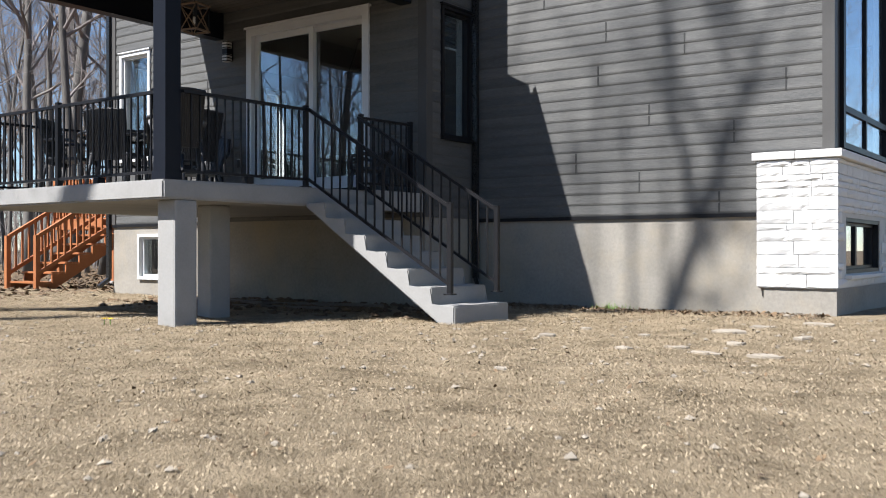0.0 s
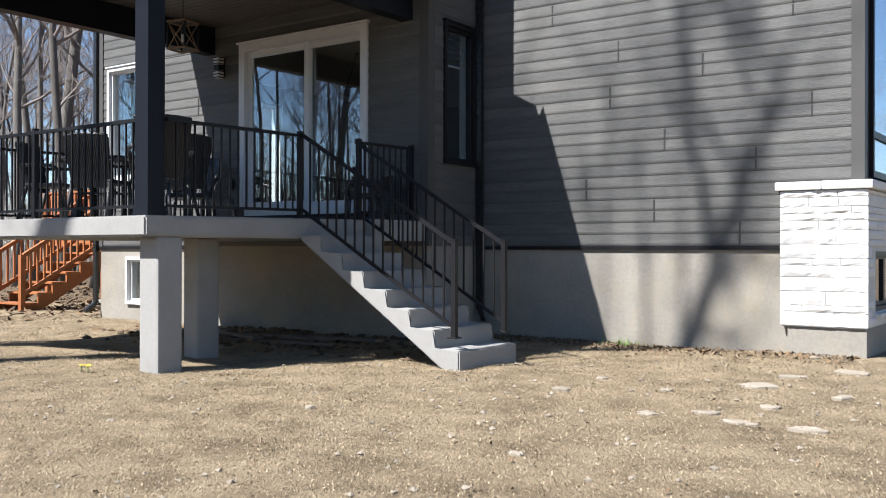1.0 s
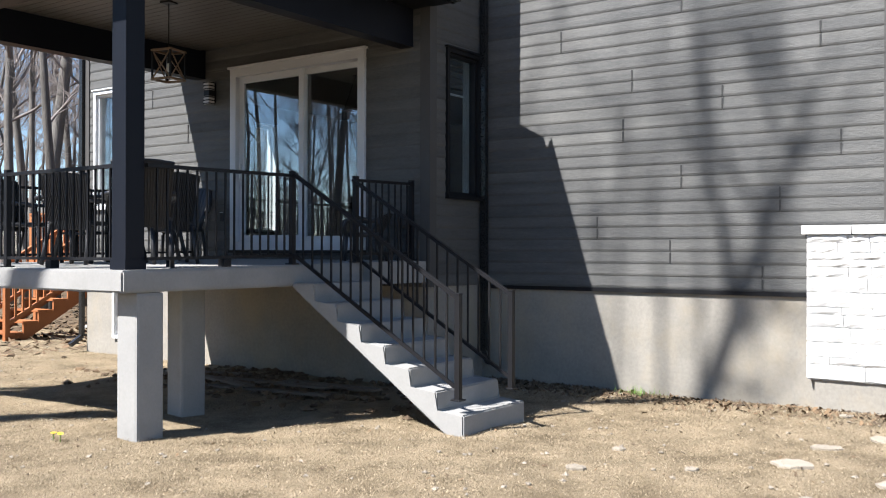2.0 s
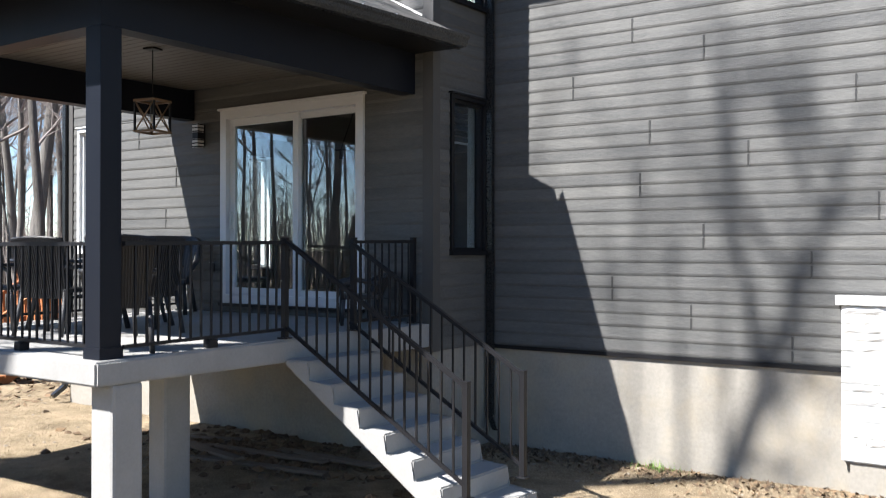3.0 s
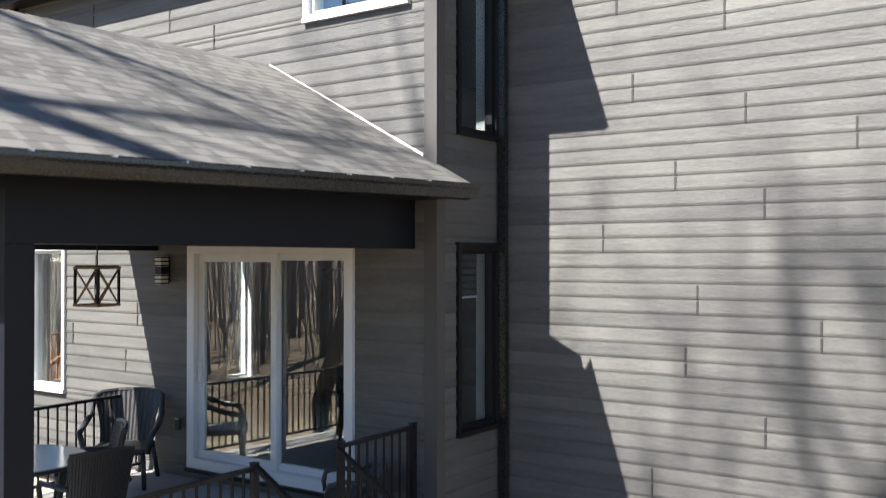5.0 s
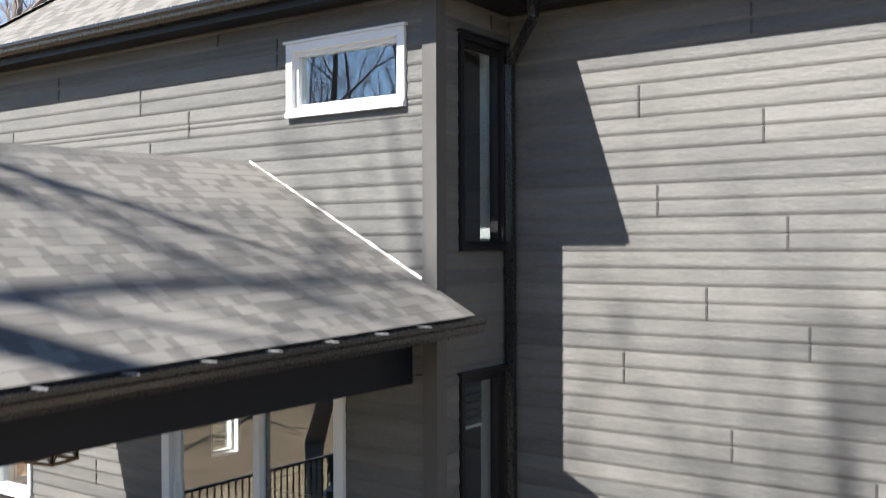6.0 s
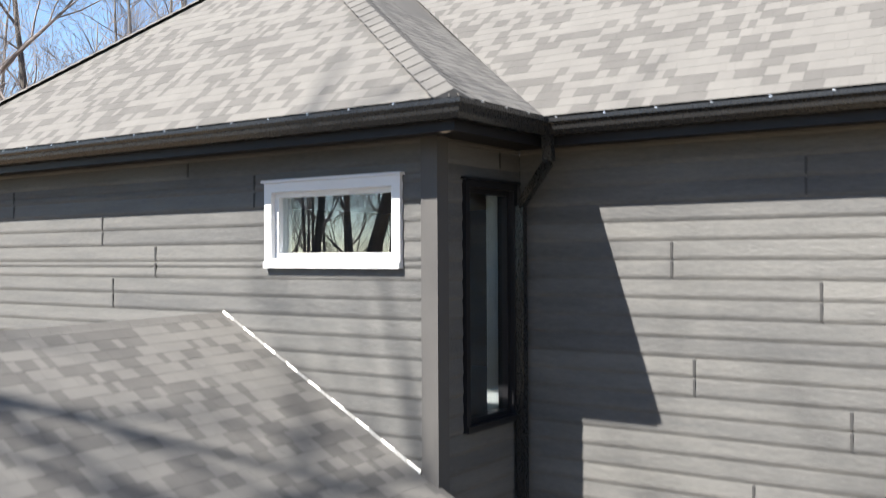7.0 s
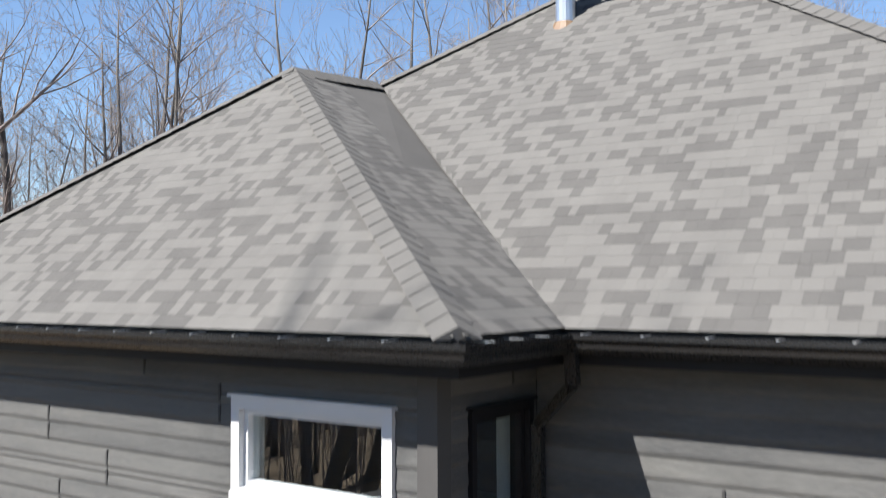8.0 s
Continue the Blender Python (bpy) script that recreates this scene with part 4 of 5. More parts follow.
def wicker_chair(at, turn, label):
    """A high-backed woven dining chair; it faces its own +y."""
    c = thing("wicker_chair", at, label, "chair", "wicker chairs on the deck", turn)
    V = Vector
    # seat: woven slab with a rolled rim
    boxed("seat", (-0.25, -0.22, 0.41), (0.25, 0.25, 0.455), M_WICKER, c, "", None, 0.018)
    # backrest: curved panel of strands over a solid weave
    bm = bmesh.new()
    rows, cols = 9, 10
    for s, off in ((0, 0.0), (1, -0.025)):
        for j in range(rows + 1):
            for i in range(cols + 1):
                u = i / cols * 2 - 1
                v = j / rows
                bm.verts.new((u * (0.225 + 0.035 * v), -0.20 - 0.13 * v + 0.04 * u * u + off, 0.36 + 0.56 * v + 0.02 * (1 - u * u) * v))
    bm.verts.ensure_lookup_table()
    n = (rows + 1) * (cols + 1)
    idx = lambda s, j, i: bm.verts[s * n + j * (cols + 1) + i]
    for j in range(rows):
        for i in range(cols):
            bm.faces.new((idx(0, j, i), idx(0, j, i + 1), idx(0, j + 1, i + 1), idx(0, j + 1, i)))
            bm.faces.new((idx(1, j, i), idx(1, j + 1, i), idx(1, j + 1, i + 1), idx(1, j, i + 1)))
    rim = [(0, i) for i in range(cols)] + [(j, cols) for j in range(rows)] + [(rows, i) for i in range(cols, 0, -1)] + [(j, 0) for j in range(rows, 0, -1)]
    for (j, i), (l, k) in zip(rim, rim[1:] + rim[:1]):
        bm.faces.new((idx(0, j, i), idx(1, j, i), idx(1, l, k), idx(0, l, k)))
    back = part("backrest", bm, M_WICKER, c)
    v, f = [], []
    for i in range(23):
        u = i / 22 * 2 - 1
        for off in (0.008, -0.033):
            tube(v, f, [V((u * (0.225 + 0.035 * w), -0.20 - 0.13 * w + 0.04 * u * u + off, 0.37 + 0.54 * w + 0.02 * (1 - u * u) * w)) for w in (0, 0.5, 1)], [0.006] * 3, 4, False)
    raw("weave_face", v, f, M_WICKER, back)
    v, f = [], []
    tube(v, f, [V((u * 0.265, -0.345 + 0.04 * u * u, 0.925 + 0.02 * (1 - u * u))) for u in (-1, -0.5, 0, 0.5, 1)], [0.018] * 5, 6)
    raw("top_roll", v, f, M_WICKER, back)
    for sx in (-1, 1):
        pipe("leg", [(sx * 0.235, 0.22, 0.42), (sx * 0.245, 0.24, 0.2), (sx * 0.25, 0.25, 0.0)], 0.022, M_WICKER, c)
        pipe("leg", [(sx * 0.225, -0.20, 0.42), (sx * 0.24, -0.25, 0.2), (sx * 0.25, -0.30, 0.0)], 0.022, M_WICKER, c)
        pipe("armrest", [(sx * 0.255, -0.26, 0.66), (sx * 0.30, -0.05, 0.665), (sx * 0.30, 0.15, 0.655), (sx * 0.285, 0.22, 0.61), (sx * 0.26, 0.23, 0.44)], 0.022, M_WICKER, c)
    return c


def lounge_chair(at, turn, label, tall=0.56):
    """A wide woven lounge chair with a ribbed fan back and rolled arms."""
    c = thing("lounge_chair", at, label, "chair", "", turn)
    V = Vector
    boxed("seat", (-0.29, -0.25, 0.36), (0.29, 0.30, 0.43), M_WICKER, c, "", None, 0.03)
    bm = bmesh.new()
    cols, rows = 28, 6
    grid = {}
    for s in (0, 1):
        for j in range(rows + 1):
            for i in range(cols + 1):
                u, w = i / cols * 2 - 1, j / rows
                rib = 0.007 * (i % 2)
                wide = 0.27 + 0.10 * w * w
                yy = -0.25 - 0.16 * w + 0.16 * abs(u) ** 2.5 + (rib if s == 0 else -0.03 - rib)
                zz = 0.40 + tall * w - 0.05 * w * abs(u) ** 6
                grid[s, j, i] = bm.verts.new((u * wide, yy, zz))
    for j in range(rows):
        for i in range(cols):
            bm.faces.new([grid[0, a, b] for a, b in ((j, i), (j, i + 1), (j + 1, i + 1), (j + 1, i))])
            bm.faces.new([grid[1, a, b] for a, b in ((j, i), (j + 1, i), (j + 1, i + 1), (j, i + 1))])
    rim = [(0, i) for i in range(cols)] + [(j, cols) for j in range(rows)] + [(rows, i) for i in range(cols, 0, -1)] + [(j, 0) for j in range(rows, 0, -1)]
    for (j, i), (l, k) in zip(rim, rim[1:] + rim[:1]):
        bm.faces.new((grid[0, j, i], grid[1, j, i], grid[1, l, k], grid[0, l, k]))
    back = part("backrest", bm, M_WICKER, c)
    v, f = [], []
    tube(v, f, [V((u * 0.375, -0.425 + 0.16 * abs(u) ** 2.5, tall + 0.405 - 0.05 * abs(u) ** 6)) for u in (-1, -0.8, -0.4, 0, 0.4, 0.8, 1)], [0.022] * 7, 6)
    raw("top_roll", v, f, M_WICKER, back)
    for sx in (-1, 1):
        pipe("armrest", [(sx * 0.36, -0.26, tall + 0.36), (sx * 0.38, -0.12, 0.5 * tall + 0.44), (sx * 0.39, 0.1, 0.64), (sx * 0.38, 0.28, 0.60), (sx * 0.34, 0.31, 0.5), (sx * 0.32, 0.29, 0.38)], 0.032, M_WICKER, c)
        pipe("leg", [(sx * 0.27, 0.27, 0.38), (sx * 0.29, 0.30, 0.0)], 0.026, M_WICKER, c)
        pipe("leg", [(sx * 0.26, -0.22, 0.38), (sx * 0.30, -0.33, 0.0)], 0.026, M_WICKER, c)
    return c


def seat_at(x, y):
    return (x, y, deck_z(y) + 0.002)


wicker_chair(seat_at(-0.64, -3.50), 55, "black woven high-backed chair beside the corner column")
wicker_chair(seat_at(-2.42, -2.95), 25, "black woven high-backed chair by the front railing")
wicker_chair(seat_at(-1.78, -2.38), 80, "black woven high-backed chair pulled up to the table")
wicker_chair(seat_at(-2.55, -1.85), 150, "black woven high-backed chair on the table's house side")
wicker_chair(seat_at(-3.45, -2.9), -60, "black woven high-backed chair on the table's far side")
lounge_chair(seat_at(-3.68, -0.62), -140, "wide black wicker armchair with a ribbed back near the wall")
nook_chair = lounge_chair(seat_at(-0.56, -0.50), 135, "low black wicker armchair in the nook beside the door", 0.30)
nook_chair.matrix_world = nook_chair.matrix_world @ Matrix.Scale(0.76, 4)

tb = thing("patio_table", seat_at(-2.72, -2.5), "black patio table with a pale glass top", "table")
M_TOP = mat("frosted_glass_top", (0.30, 0.36, 0.38), (0.26, 0.32, 0.35), 0.12, scale=(3, 3, 3), bump=0.02, spec=0.7)
v, f = [], []
tube(v, f, [Vector((0, 0, 0.715)), Vector((0, 0, 0.727))], [0.66, 0.66], 40)
raw("tabletop", v, f, M_TOP, tb, "pale glass tabletop")
v, f = [], []
tube(v, f, [Vector((0.66 * math.cos(a), 0.66 * math.sin(a), 0.71)) for a in [i * math.pi / 20 for i in range(41)]], [0.02] * 41, 6, False)
raw("rim", v, f, M_WICKER, tb)
for a in (45, 135, 225, 315):
    ca, sa = math.cos(radians(a)), math.sin(radians(a))
    pipe("leg", [(0.5 * ca, 0.5 * sa, 0.70), (0.42 * ca, 0.42 * sa, 0.35), (0.5 * ca, 0.5 * sa, 0.0)], 0.028, M_WICKER, tb)
pipe("brace", [(-0.3, -0.3, 0.33), (0.3, 0.3, 0.33)], 0.014, M_WICKER, tb)
pipe("brace", [(-0.3, 0.3, 0.34), (0.3, -0.3, 0.34)], 0.014, M_WICKER, tb)

# ---- fixtures ----
M_LAMPGLASS = mat("clear_lamp_glass", (0.45, 0.43, 0.40), (0.4, 0.38, 0.35), 0.2, bump=0.02)
lan = thing("pendant_lantern", (-2.10, -2.05, 3.50), "square black and wood lantern hanging under the porch ceiling", "lantern", "", 12)
h, w = 0.34, 0.125
for sx in (-1, 1):
    for sy in (-1, 1):
        boxed("corner_bar", (sx * w - 0.009, sy * w - 0.009, 0.0), (sx * w + 0.009, sy * w + 0.009, h), M_BLACK, lan)
for z0 in (0.0, h - 0.02):
    bm = bmesh.new()
    for sy in (-1, 1):
        box(bm, (-w - 0.012, sy * w - 0.012, z0), (w + 0.012, sy * w + 0.012, z0 + 0.022))
        box(bm, (sy * w - 0.012, -w + 0.013, z0), (sy * w + 0.012, w - 0.013, z0 + 0.022))
    part("frame_ring", bm, M_TAPE, lan, "brown wooden frame")
for k in range(4):
    a = k * math.pi / 2
    for s in (-1, 1):
        p = [Vector((s * w * 0.95, w, 0.02)), Vector((-s * w * 0.95, w, h - 0.02))]
        p = [Matrix.Rotation(a, 3, "Z") @ q for q in p]
        pipe("cross_brace", p, 0.008, M_TAPE, lan, "", 4)
pipe("socket", [(0, 0, h - 0.02), (0, 0, h - 0.15)], 0.022, M_BLACK, lan)
pipe("bulb", [(0, 0, h - 0.15), (0, 0, h - 0.20), (0, 0, h - 0.24)], 0.024, M_LAMPGLASS, lan, "clear unlit bulb")
bm = bmesh.new()
box(bm, (-w, -w, h), (w, w, h + 0.012))
part("top_plate", bm, M_BLACK, lan)
pipe("chain", [(0, 0, h), (0, 0, 0.875)], 0.006, M_BLACK, lan)
boxed("canopy", (-0.07, -0.07, 0.865), (0.07, 0.07, 0.885), M_BLACK, lan, "", None, 0.004)

sc = thing("wall_light", (-3.70, -0.03, 3.62), "black two-block wall light with clear glass beside the door", "wall light")
boxed("back_plate", (-0.05, -0.012, 0.03), (0.05, 0.008, 0.30), M_BLACK, sc)
for z0 in (0.0, 0.20):
    boxed("glass_block", (-0.055, -0.125, z0), (0.055, -0.02, z0 + 0.115), M_LAMPGLASS, sc, "clear glass block", None, 0.006)
    for k in range(3):
        boxed("band", (-0.058, -0.128, z0 + 0.005 + 0.045 * k), (0.058, -0.017, z0 + 0.02 + 0.045 * k), M_BLACK, sc)
boxed("body", (-0.05, -0.12, 0.117), (0.05, -0.013, 0.198), M_BLACK, sc)

ol = thing("outdoor_outlet", (-3.49, -0.028, 2.00), "grey weatherproof outlet cover low on the wall", "outlet")
boxed("cover", (-0.035, -0.03, 0.0), (0.035, 0.004, 0.125), M_TRIM, ol, "", None, 0.008)
boxed("hinge", (-0.03, -0.036, 0.118), (0.03, -0.028, 0.128), M_METAL, ol)

M_PUCK = mat("light_lens", (0.75, 0.70, 0.62), (0.7, 0.66, 0.6), 0.3, bump=0.02)
for px, py, pz in ((0.25, -0.25, 7.19), (-0.46, -4.15, 4.445)):
    pk = thing("soffit_light", (px, py, pz), "small round recessed light in the black soffit", "soffit light", "soffit lights")
    v, f = [], []
    tube(v, f, [Vector((0, 0, 0.0)), Vector((0, 0, -0.012))], [0.055, 0.05], 18)
    raw("trim_ring", v, f, M_PUCK, pk)
    v, f = [], []
    tube(v, f, [Vector((0, 0, -0.0125)), Vector((0, 0, -0.016))], [0.038, 0.034], 16)
    raw("lens", v, f, M_PUCK, pk)

vent = thing("roof_vent", (-1.40, 4.38, 10.36), "galvanised round vent pipe with a dark storm collar", "vent")
v, f = [], []
tube(v, f, [Vector((0, 0, -0.2)), Vector((0, 0, 0.62))], [0.105, 0.105], 18)
raw("pipe", v, f, M_METAL, vent)
v, f = [], []
tube(v, f, [Vector((0, 0, 0.30)), Vector((0, 0, 0.36)), Vector((0, 0, 0.40))], [0.14, 0.135, 0.107], 18)
raw("collar", v, f, M_METAL, vent)
v, f = [], []
tube(v, f, [Vector((0, 0, 0.62)), Vector((0, 0, 0.66)), Vector((0, 0, 0.78))], [0.18, 0.18, 0.03], 18)
raw("cap", v, f, M_METAL, vent)
pipe("bracket", [(0.1, 0.02, 0.33), (0.3, 0.12, 0.40), (0.46, 0.2, 0.30)], 0.03, M_BLACK, vent, "black brace")
v, f = [], []
tube(v, f, [Vector((0, 0, -0.14)), Vector((0, 0.0, 0.02))], [0.19, 0.12], 14)
raw("flashing_boot", v, f, M_TAPE, vent, "rusty brown flashing")

# blinds and lamps seen through the panes
bl = thing("roller_blind", (-0.14, 0.42, 3.55), "dark banded roller blind half drawn behind the narrow window", "blind")
for k in range(6):
    boxed("slat", (-0.008, 0.0, 0.07 * k), (0.004, 0.5, 0.07 * k + 0.045), M_TRIM, bl)
boxed("bottom_bar", (-0.012, 0.0, -0.03), (0.01, 0.5, -0.008), M_WHITE, bl, "white bottom bar")
pl = thing("dining_pendant", (-2.9, 2.2, 3.75), "black linear pendant lamp over the dining table indoors", "pendant lamp")
boxed("bar", (-0.45, -0.02, 0), (0.45, 0.02, 0.03), M_BLACK, pl)
boxed("canopy", (-0.14, -0.04, 0.53), (0.14, 0.04, 0.55), M_BLACK, pl)
for sx in (-0.12, 0.12):
    pipe("rod", [(sx, 0, 0.54), (sx * 3, 0, 0.02)], 0.006, M_BLACK, pl)
for sx in (-0.35, 0, 0.35):
    pipe("shade", [(sx, 0, 0.0), (sx, 0, -0.06), (sx, 0, -0.12)], 0.04, M_BLACK, pl)
dt = thing("dining_table", (-2.9, 2.2, 1.55), "dark wooden dining table inside the glass door", "table")
boxed("tabletop", (-0.95, -0.5, 0.72), (0.95, 0.5, 0.76), M_WOOD_GREY, dt, "", None, 0.008)
for sx in (-0.85, 0.85):
    for sy in (-0.4, 0.4):
        boxed("leg", (sx - 0.04, sy - 0.04, 0), (sx + 0.04, sy + 0.04, 0.72), M_WOOD_GREY, dt)

# ---- timber stair and deck beyond the house ----
td = thing("timber_deck", (-10.4, 2.6, 0.0), "orange-stained timber deck with picket guard beyond the house", "deck")
td.matrix_world = Matrix()
TX0, TX1, TY0, TY1, TZ = -12.6, -8.2, 2.6, 5.2, 1.45
y = TY0
while y < TY1 - 0.1:
    boxed("deck_board", (TX0, y, TZ - 0.035), (TX1, y + 0.135, TZ), M_CEDAR, td)
    y += 0.145
boxed("rim_joist", (TX0, TY0 - 0.04, TZ - 0.24), (TX1, TY0, TZ - 0.04), M_CEDAR, td)
boxed("rim_joist", (TX0 - 0.04, TY0 - 0.04, TZ - 0.24), (TX0, TY1, TZ - 0.04), M_CEDAR, td)
for px in (TX0 + 0.1, -10.45, -9.2, TX1 - 0.1):
    for py in (TY0 + 0.08, TY1 - 0.1):
        boxed("post", (px - 0.05, py - 0.05, 0.08), (px + 0.05, py + 0.05, TZ - 0.04), M_CEDAR, td)
        boxed("footing_block", (px - 0.17, py - 0.17, -0.12), (px + 0.17, py + 0.17, 0.08), M_CONC, td, "grey concrete footing block", None, 0.03)
ST_X0, ST_X1 = -10.42, -9.36
for a, b in ((TX0, ST_X0), (ST_X1, TX1)):
    boxed("guard_rail", (a, TY0 - 0.03, TZ + 0.90), (b, TY0 + 0.07, TZ + 0.94), M_CEDAR, td)
    boxed("guard_rail", (a, TY0, TZ + 0.78), (b, TY0 + 0.035, TZ + 0.86), M_CEDAR, td)
    boxed("guard_rail", (a, TY0, TZ + 0.08), (b, TY0 + 0.035, TZ + 0.16), M_CEDAR, td)
    n = int((b - a) / 0.125)
    for i in range(n + 1):
        x = a + 0.03 + (b - a - 0.06) * i / n
        if i in (0, n):
            boxed("post", (x - 0.045, TY0 - 0.02, TZ), (x + 0.045, TY0 + 0.07, TZ + 0.90), M_CEDAR, td)
        else:
            boxed("picket", (x - 0.018, TY0 - 0.035, TZ + 0.04), (x + 0.018, TY0 - 0.001, TZ + 0.88), M_CEDAR, td)
n = int((TY1 - TY0) / 0.125)
boxed("guard_rail", (TX0 - 0.03, TY0 + 0.08, TZ + 0.90), (TX0 + 0.07, TY1, TZ + 0.94), M_CEDAR, td)
for i in range(1, n):
    yy = TY0 + 0.05 + (TY1 - TY0) * i / n
    boxed("picket", (TX0, yy - 0.018, TZ + 0.0), (TX0 + 0.035, yy + 0.018, TZ + 0.90), M_CEDAR, td)

ts = thing("timber_stair", (-9.9, 0.3, -0.05), "orange-stained open timber stair with picket handrails", "stair")
ts.matrix_world = Matrix()
SB_Y, SB_Z, N_ST = 0.25, -0.05, 8
rise, run = (TZ - SB_Z) / N_ST, (TY0 - SB_Y) / N_ST
for x in (ST_X0 + 0.05, ST_X1 - 0.05):
    bm = bmesh.new()
    pr = [(SB_Y, SB_Z)]
    for i in range(N_ST):
        pr += [(SB_Y + run * i, SB_Z + rise * (i + 1) - 0.04), (SB_Y + run * (i + 1), SB_Z + rise * (i + 1) - 0.04)]
    pr += [(TY0 - 0.05, TZ - 0.32), (SB_Y + 0.28, SB_Z)]
    lo = [bm.verts.new((x - 0.022, py, pz)) for py, pz in pr]
    hi = [bm.verts.new((x + 0.022, py, pz)) for py, pz in pr]
    bm.faces.new(lo), bm.faces.new(hi[::-1])
    for i in range(len(pr)):
        j = (i + 1) % len(pr)
        bm.faces.new((lo[i], lo[j], hi[j], hi[i]))
    part("stringer", bm, M_CEDAR, ts)
for i in range(N_ST - 1):
    yy, zz = SB_Y + run * i, SB_Z + rise * (i + 1)
    for k in (0, 1):
        boxed("tread", (ST_X0, yy - 0.02 + k * 0.15, zz - 0.036), (ST_X1, yy + 0.122 + k * 0.15, zz), M_CEDAR, ts, "", None, 0.004)
for x in (ST_X0 + 0.02, ST_X1 - 0.02):
    boxed("newel", (x - 0.045, SB_Y - 0.08, SB_Z - 0.05), (x + 0.045, SB_Y + 0.01, SB_Z + 1.08), M_CEDAR, ts)
    for dz0, dz1 in ((1.02, 1.10), (0.30, 0.38)):
        bm = bmesh.new()
        vs = [bm.verts.new((xx, yy, zz + d)) for xx in (x - 0.035, x + 0.035) for yy, zz in ((SB_Y - 0.02, SB_Z), (TY0, TZ - 0.10)) for d in (dz0, dz1)]
        for q in BOX_FACES:
            bm.faces.new([vs[j] for j in q])
        part("handrail", bm, M_CEDAR, ts)
    m = 17
    for i in range(1, m):
        t = i / m
        yy, zz = SB_Y + (TY0 - SB_Y) * t, SB_Z + (TZ - 0.10 - SB_Z) * t
        boxed("picket", (x - 0.017, yy - 0.017, zz + 0.31), (x + 0.017, yy + 0.017, zz + 1.05), M_CEDAR, ts)
pk = thing("board_stack", (-9.0, 4.2, 0), "stack of weathered grey boards under the timber deck", "lumber")
for i in range(8):
    boxed("board", (-0.9 + 0.02 * (i % 3), -0.2, 0.02 + 0.055 * i), (0.9 - 0.03 * (i % 2), 0.2, 0.07 + 0.055 * i), M_WOOD_GREY, pk)

# ---- boards and soil heaps in the deck's shade ----
brng = random.Random(9)
for i, (bx, by, ln, an) in enumerate(((-1.9, -0.95, 2.3, 4), (-2.3, -1.25, 1.6, -9), (-1.3, -1.35, 1.8, 8), (-0.9, -0.7, 1.5, -3), (-2.9, -0.8, 1.2, 22))):
    ob = boxed("scrap_board", (-ln / 2, -0.07, 0), (ln / 2, 0.07, 0.028), M_WOOD_GREY, None, "", None, 0.004)
    ob.matrix_world = pose(bx, by, ground_z(bx, by) + 0.012 + 0.03 * (i % 2), brng.uniform(-2, 2), brng.uniform(-1, 1), an)
    tagged(ob, "weathered scrap board lying on the soil under the deck", "board", "scrap boards")


def clods(name, spots, material, label, rg, size=(0.02, 0.06)):
    """Many small lumps joined: gravel, clods or crumbs of soil."""
    v, f = [], []
    for x, y, z in spots:
        r = rg.uniform(*size)
        k = len(v)
        m = Euler((rg.uniform(0, 6), rg.uniform(0, 6), rg.uniform(0, 6))).to_matrix()
        for d in ((1, 0, 0), (-1, 0, 0), (0, 1, 0), (0, -1, 0), (0, 0, 1), (0, 0, -1)):
            q = m @ (Vector(d) * r * rg.uniform(0.6, 1.2))
            v.append((x + q.x * 1.3, y + q.y * 1.3, z + q.z * 0.7 + r * 0.25))
        f += [tuple(k + i for i in t) for t in ((0, 2, 4), (2, 1, 4), (1, 3, 4), (3, 0, 4), (2, 0, 5), (1, 2, 5), (3, 1, 5), (0, 3, 5))]
    return tagged(raw(name, v, f, material), label, name.replace("_", " "), "", "stuff")


def litter(name, n, spot, material, label, rg, size=(0.02, 0.05), flat=0.5):
    """Loose flat bits lying at odd tilts on the ground."""
    v, f = [], []
    for _ in range(n):
        x, y = spot()
        z = ground_z(x, y) + rg.uniform(0.002, 0.02)
        a, L, w = rg.uniform(0, 6.28), rg.uniform(*size), rg.uniform(0.2, 0.6)
        t, s = rg.uniform(-flat, flat), rg.uniform(-flat, flat)
        k = len(v)
        d, e = Vector((math.cos(a), math.sin(a), t)) * L, Vector((-math.sin(a), math.cos(a), s)) * L * w
        p = Vector((x, y, z))
        if L < 0.015:
            v += [p - d - e, p - d + e, p + d + Vector((0, 0, L * 0.3))]
            f.append((k, k + 1, k + 2))
        else:
            v += [p - d, p - e, p + d + Vector((0, 0, L * 0.2)), p + e]
            f.append((k, k + 1, k + 2, k + 3))
    return tagged(raw(name, v, f, material), label, name.replace("_", " "), "", "stuff")


def lawn_spot():
    # denser towards the open side of the lawn
    while True:
        x, y = brng.uniform(-8, 7.8), brng.uniform(-9.0, 1.0)
        if y > 0 and x < 0:
            continue
        if -4.0 < x < 0.4 and y > -3.4 and brng.random() < 0.7:
            continue
        return x, y


litter("dry_grass", 380000, lawn_spot, M_STRAW, "short dry tan grass and straw over the lawn", brng, (0.003, 0.009), 0.8)
litter("fallen_leaves", 2600, lawn_spot, M_LEAF, "scattered brown fallen leaves on the lawn", brng, (0.010, 0.028), 0.5)
litter("leaf_drift", 1900, lambda: (0.1 + 4.7 * brng.random() ** 1.6, 1.12 - abs(brng.gauss(0, 0.36))), M_LEAF, "drift of brown leaves along the foundation", brng, (0.015, 0.045), 0.8)
litter("woodland_leaves", 9000, lambda: (brng.uniform(-24, -6.9), brng.uniform(-4, 14)), M_LEAF, "brown leaf litter at the edge of the woods", brng, (0.05, 0.12), 0.5)
sp = [lawn_spot() for _ in range(900)]
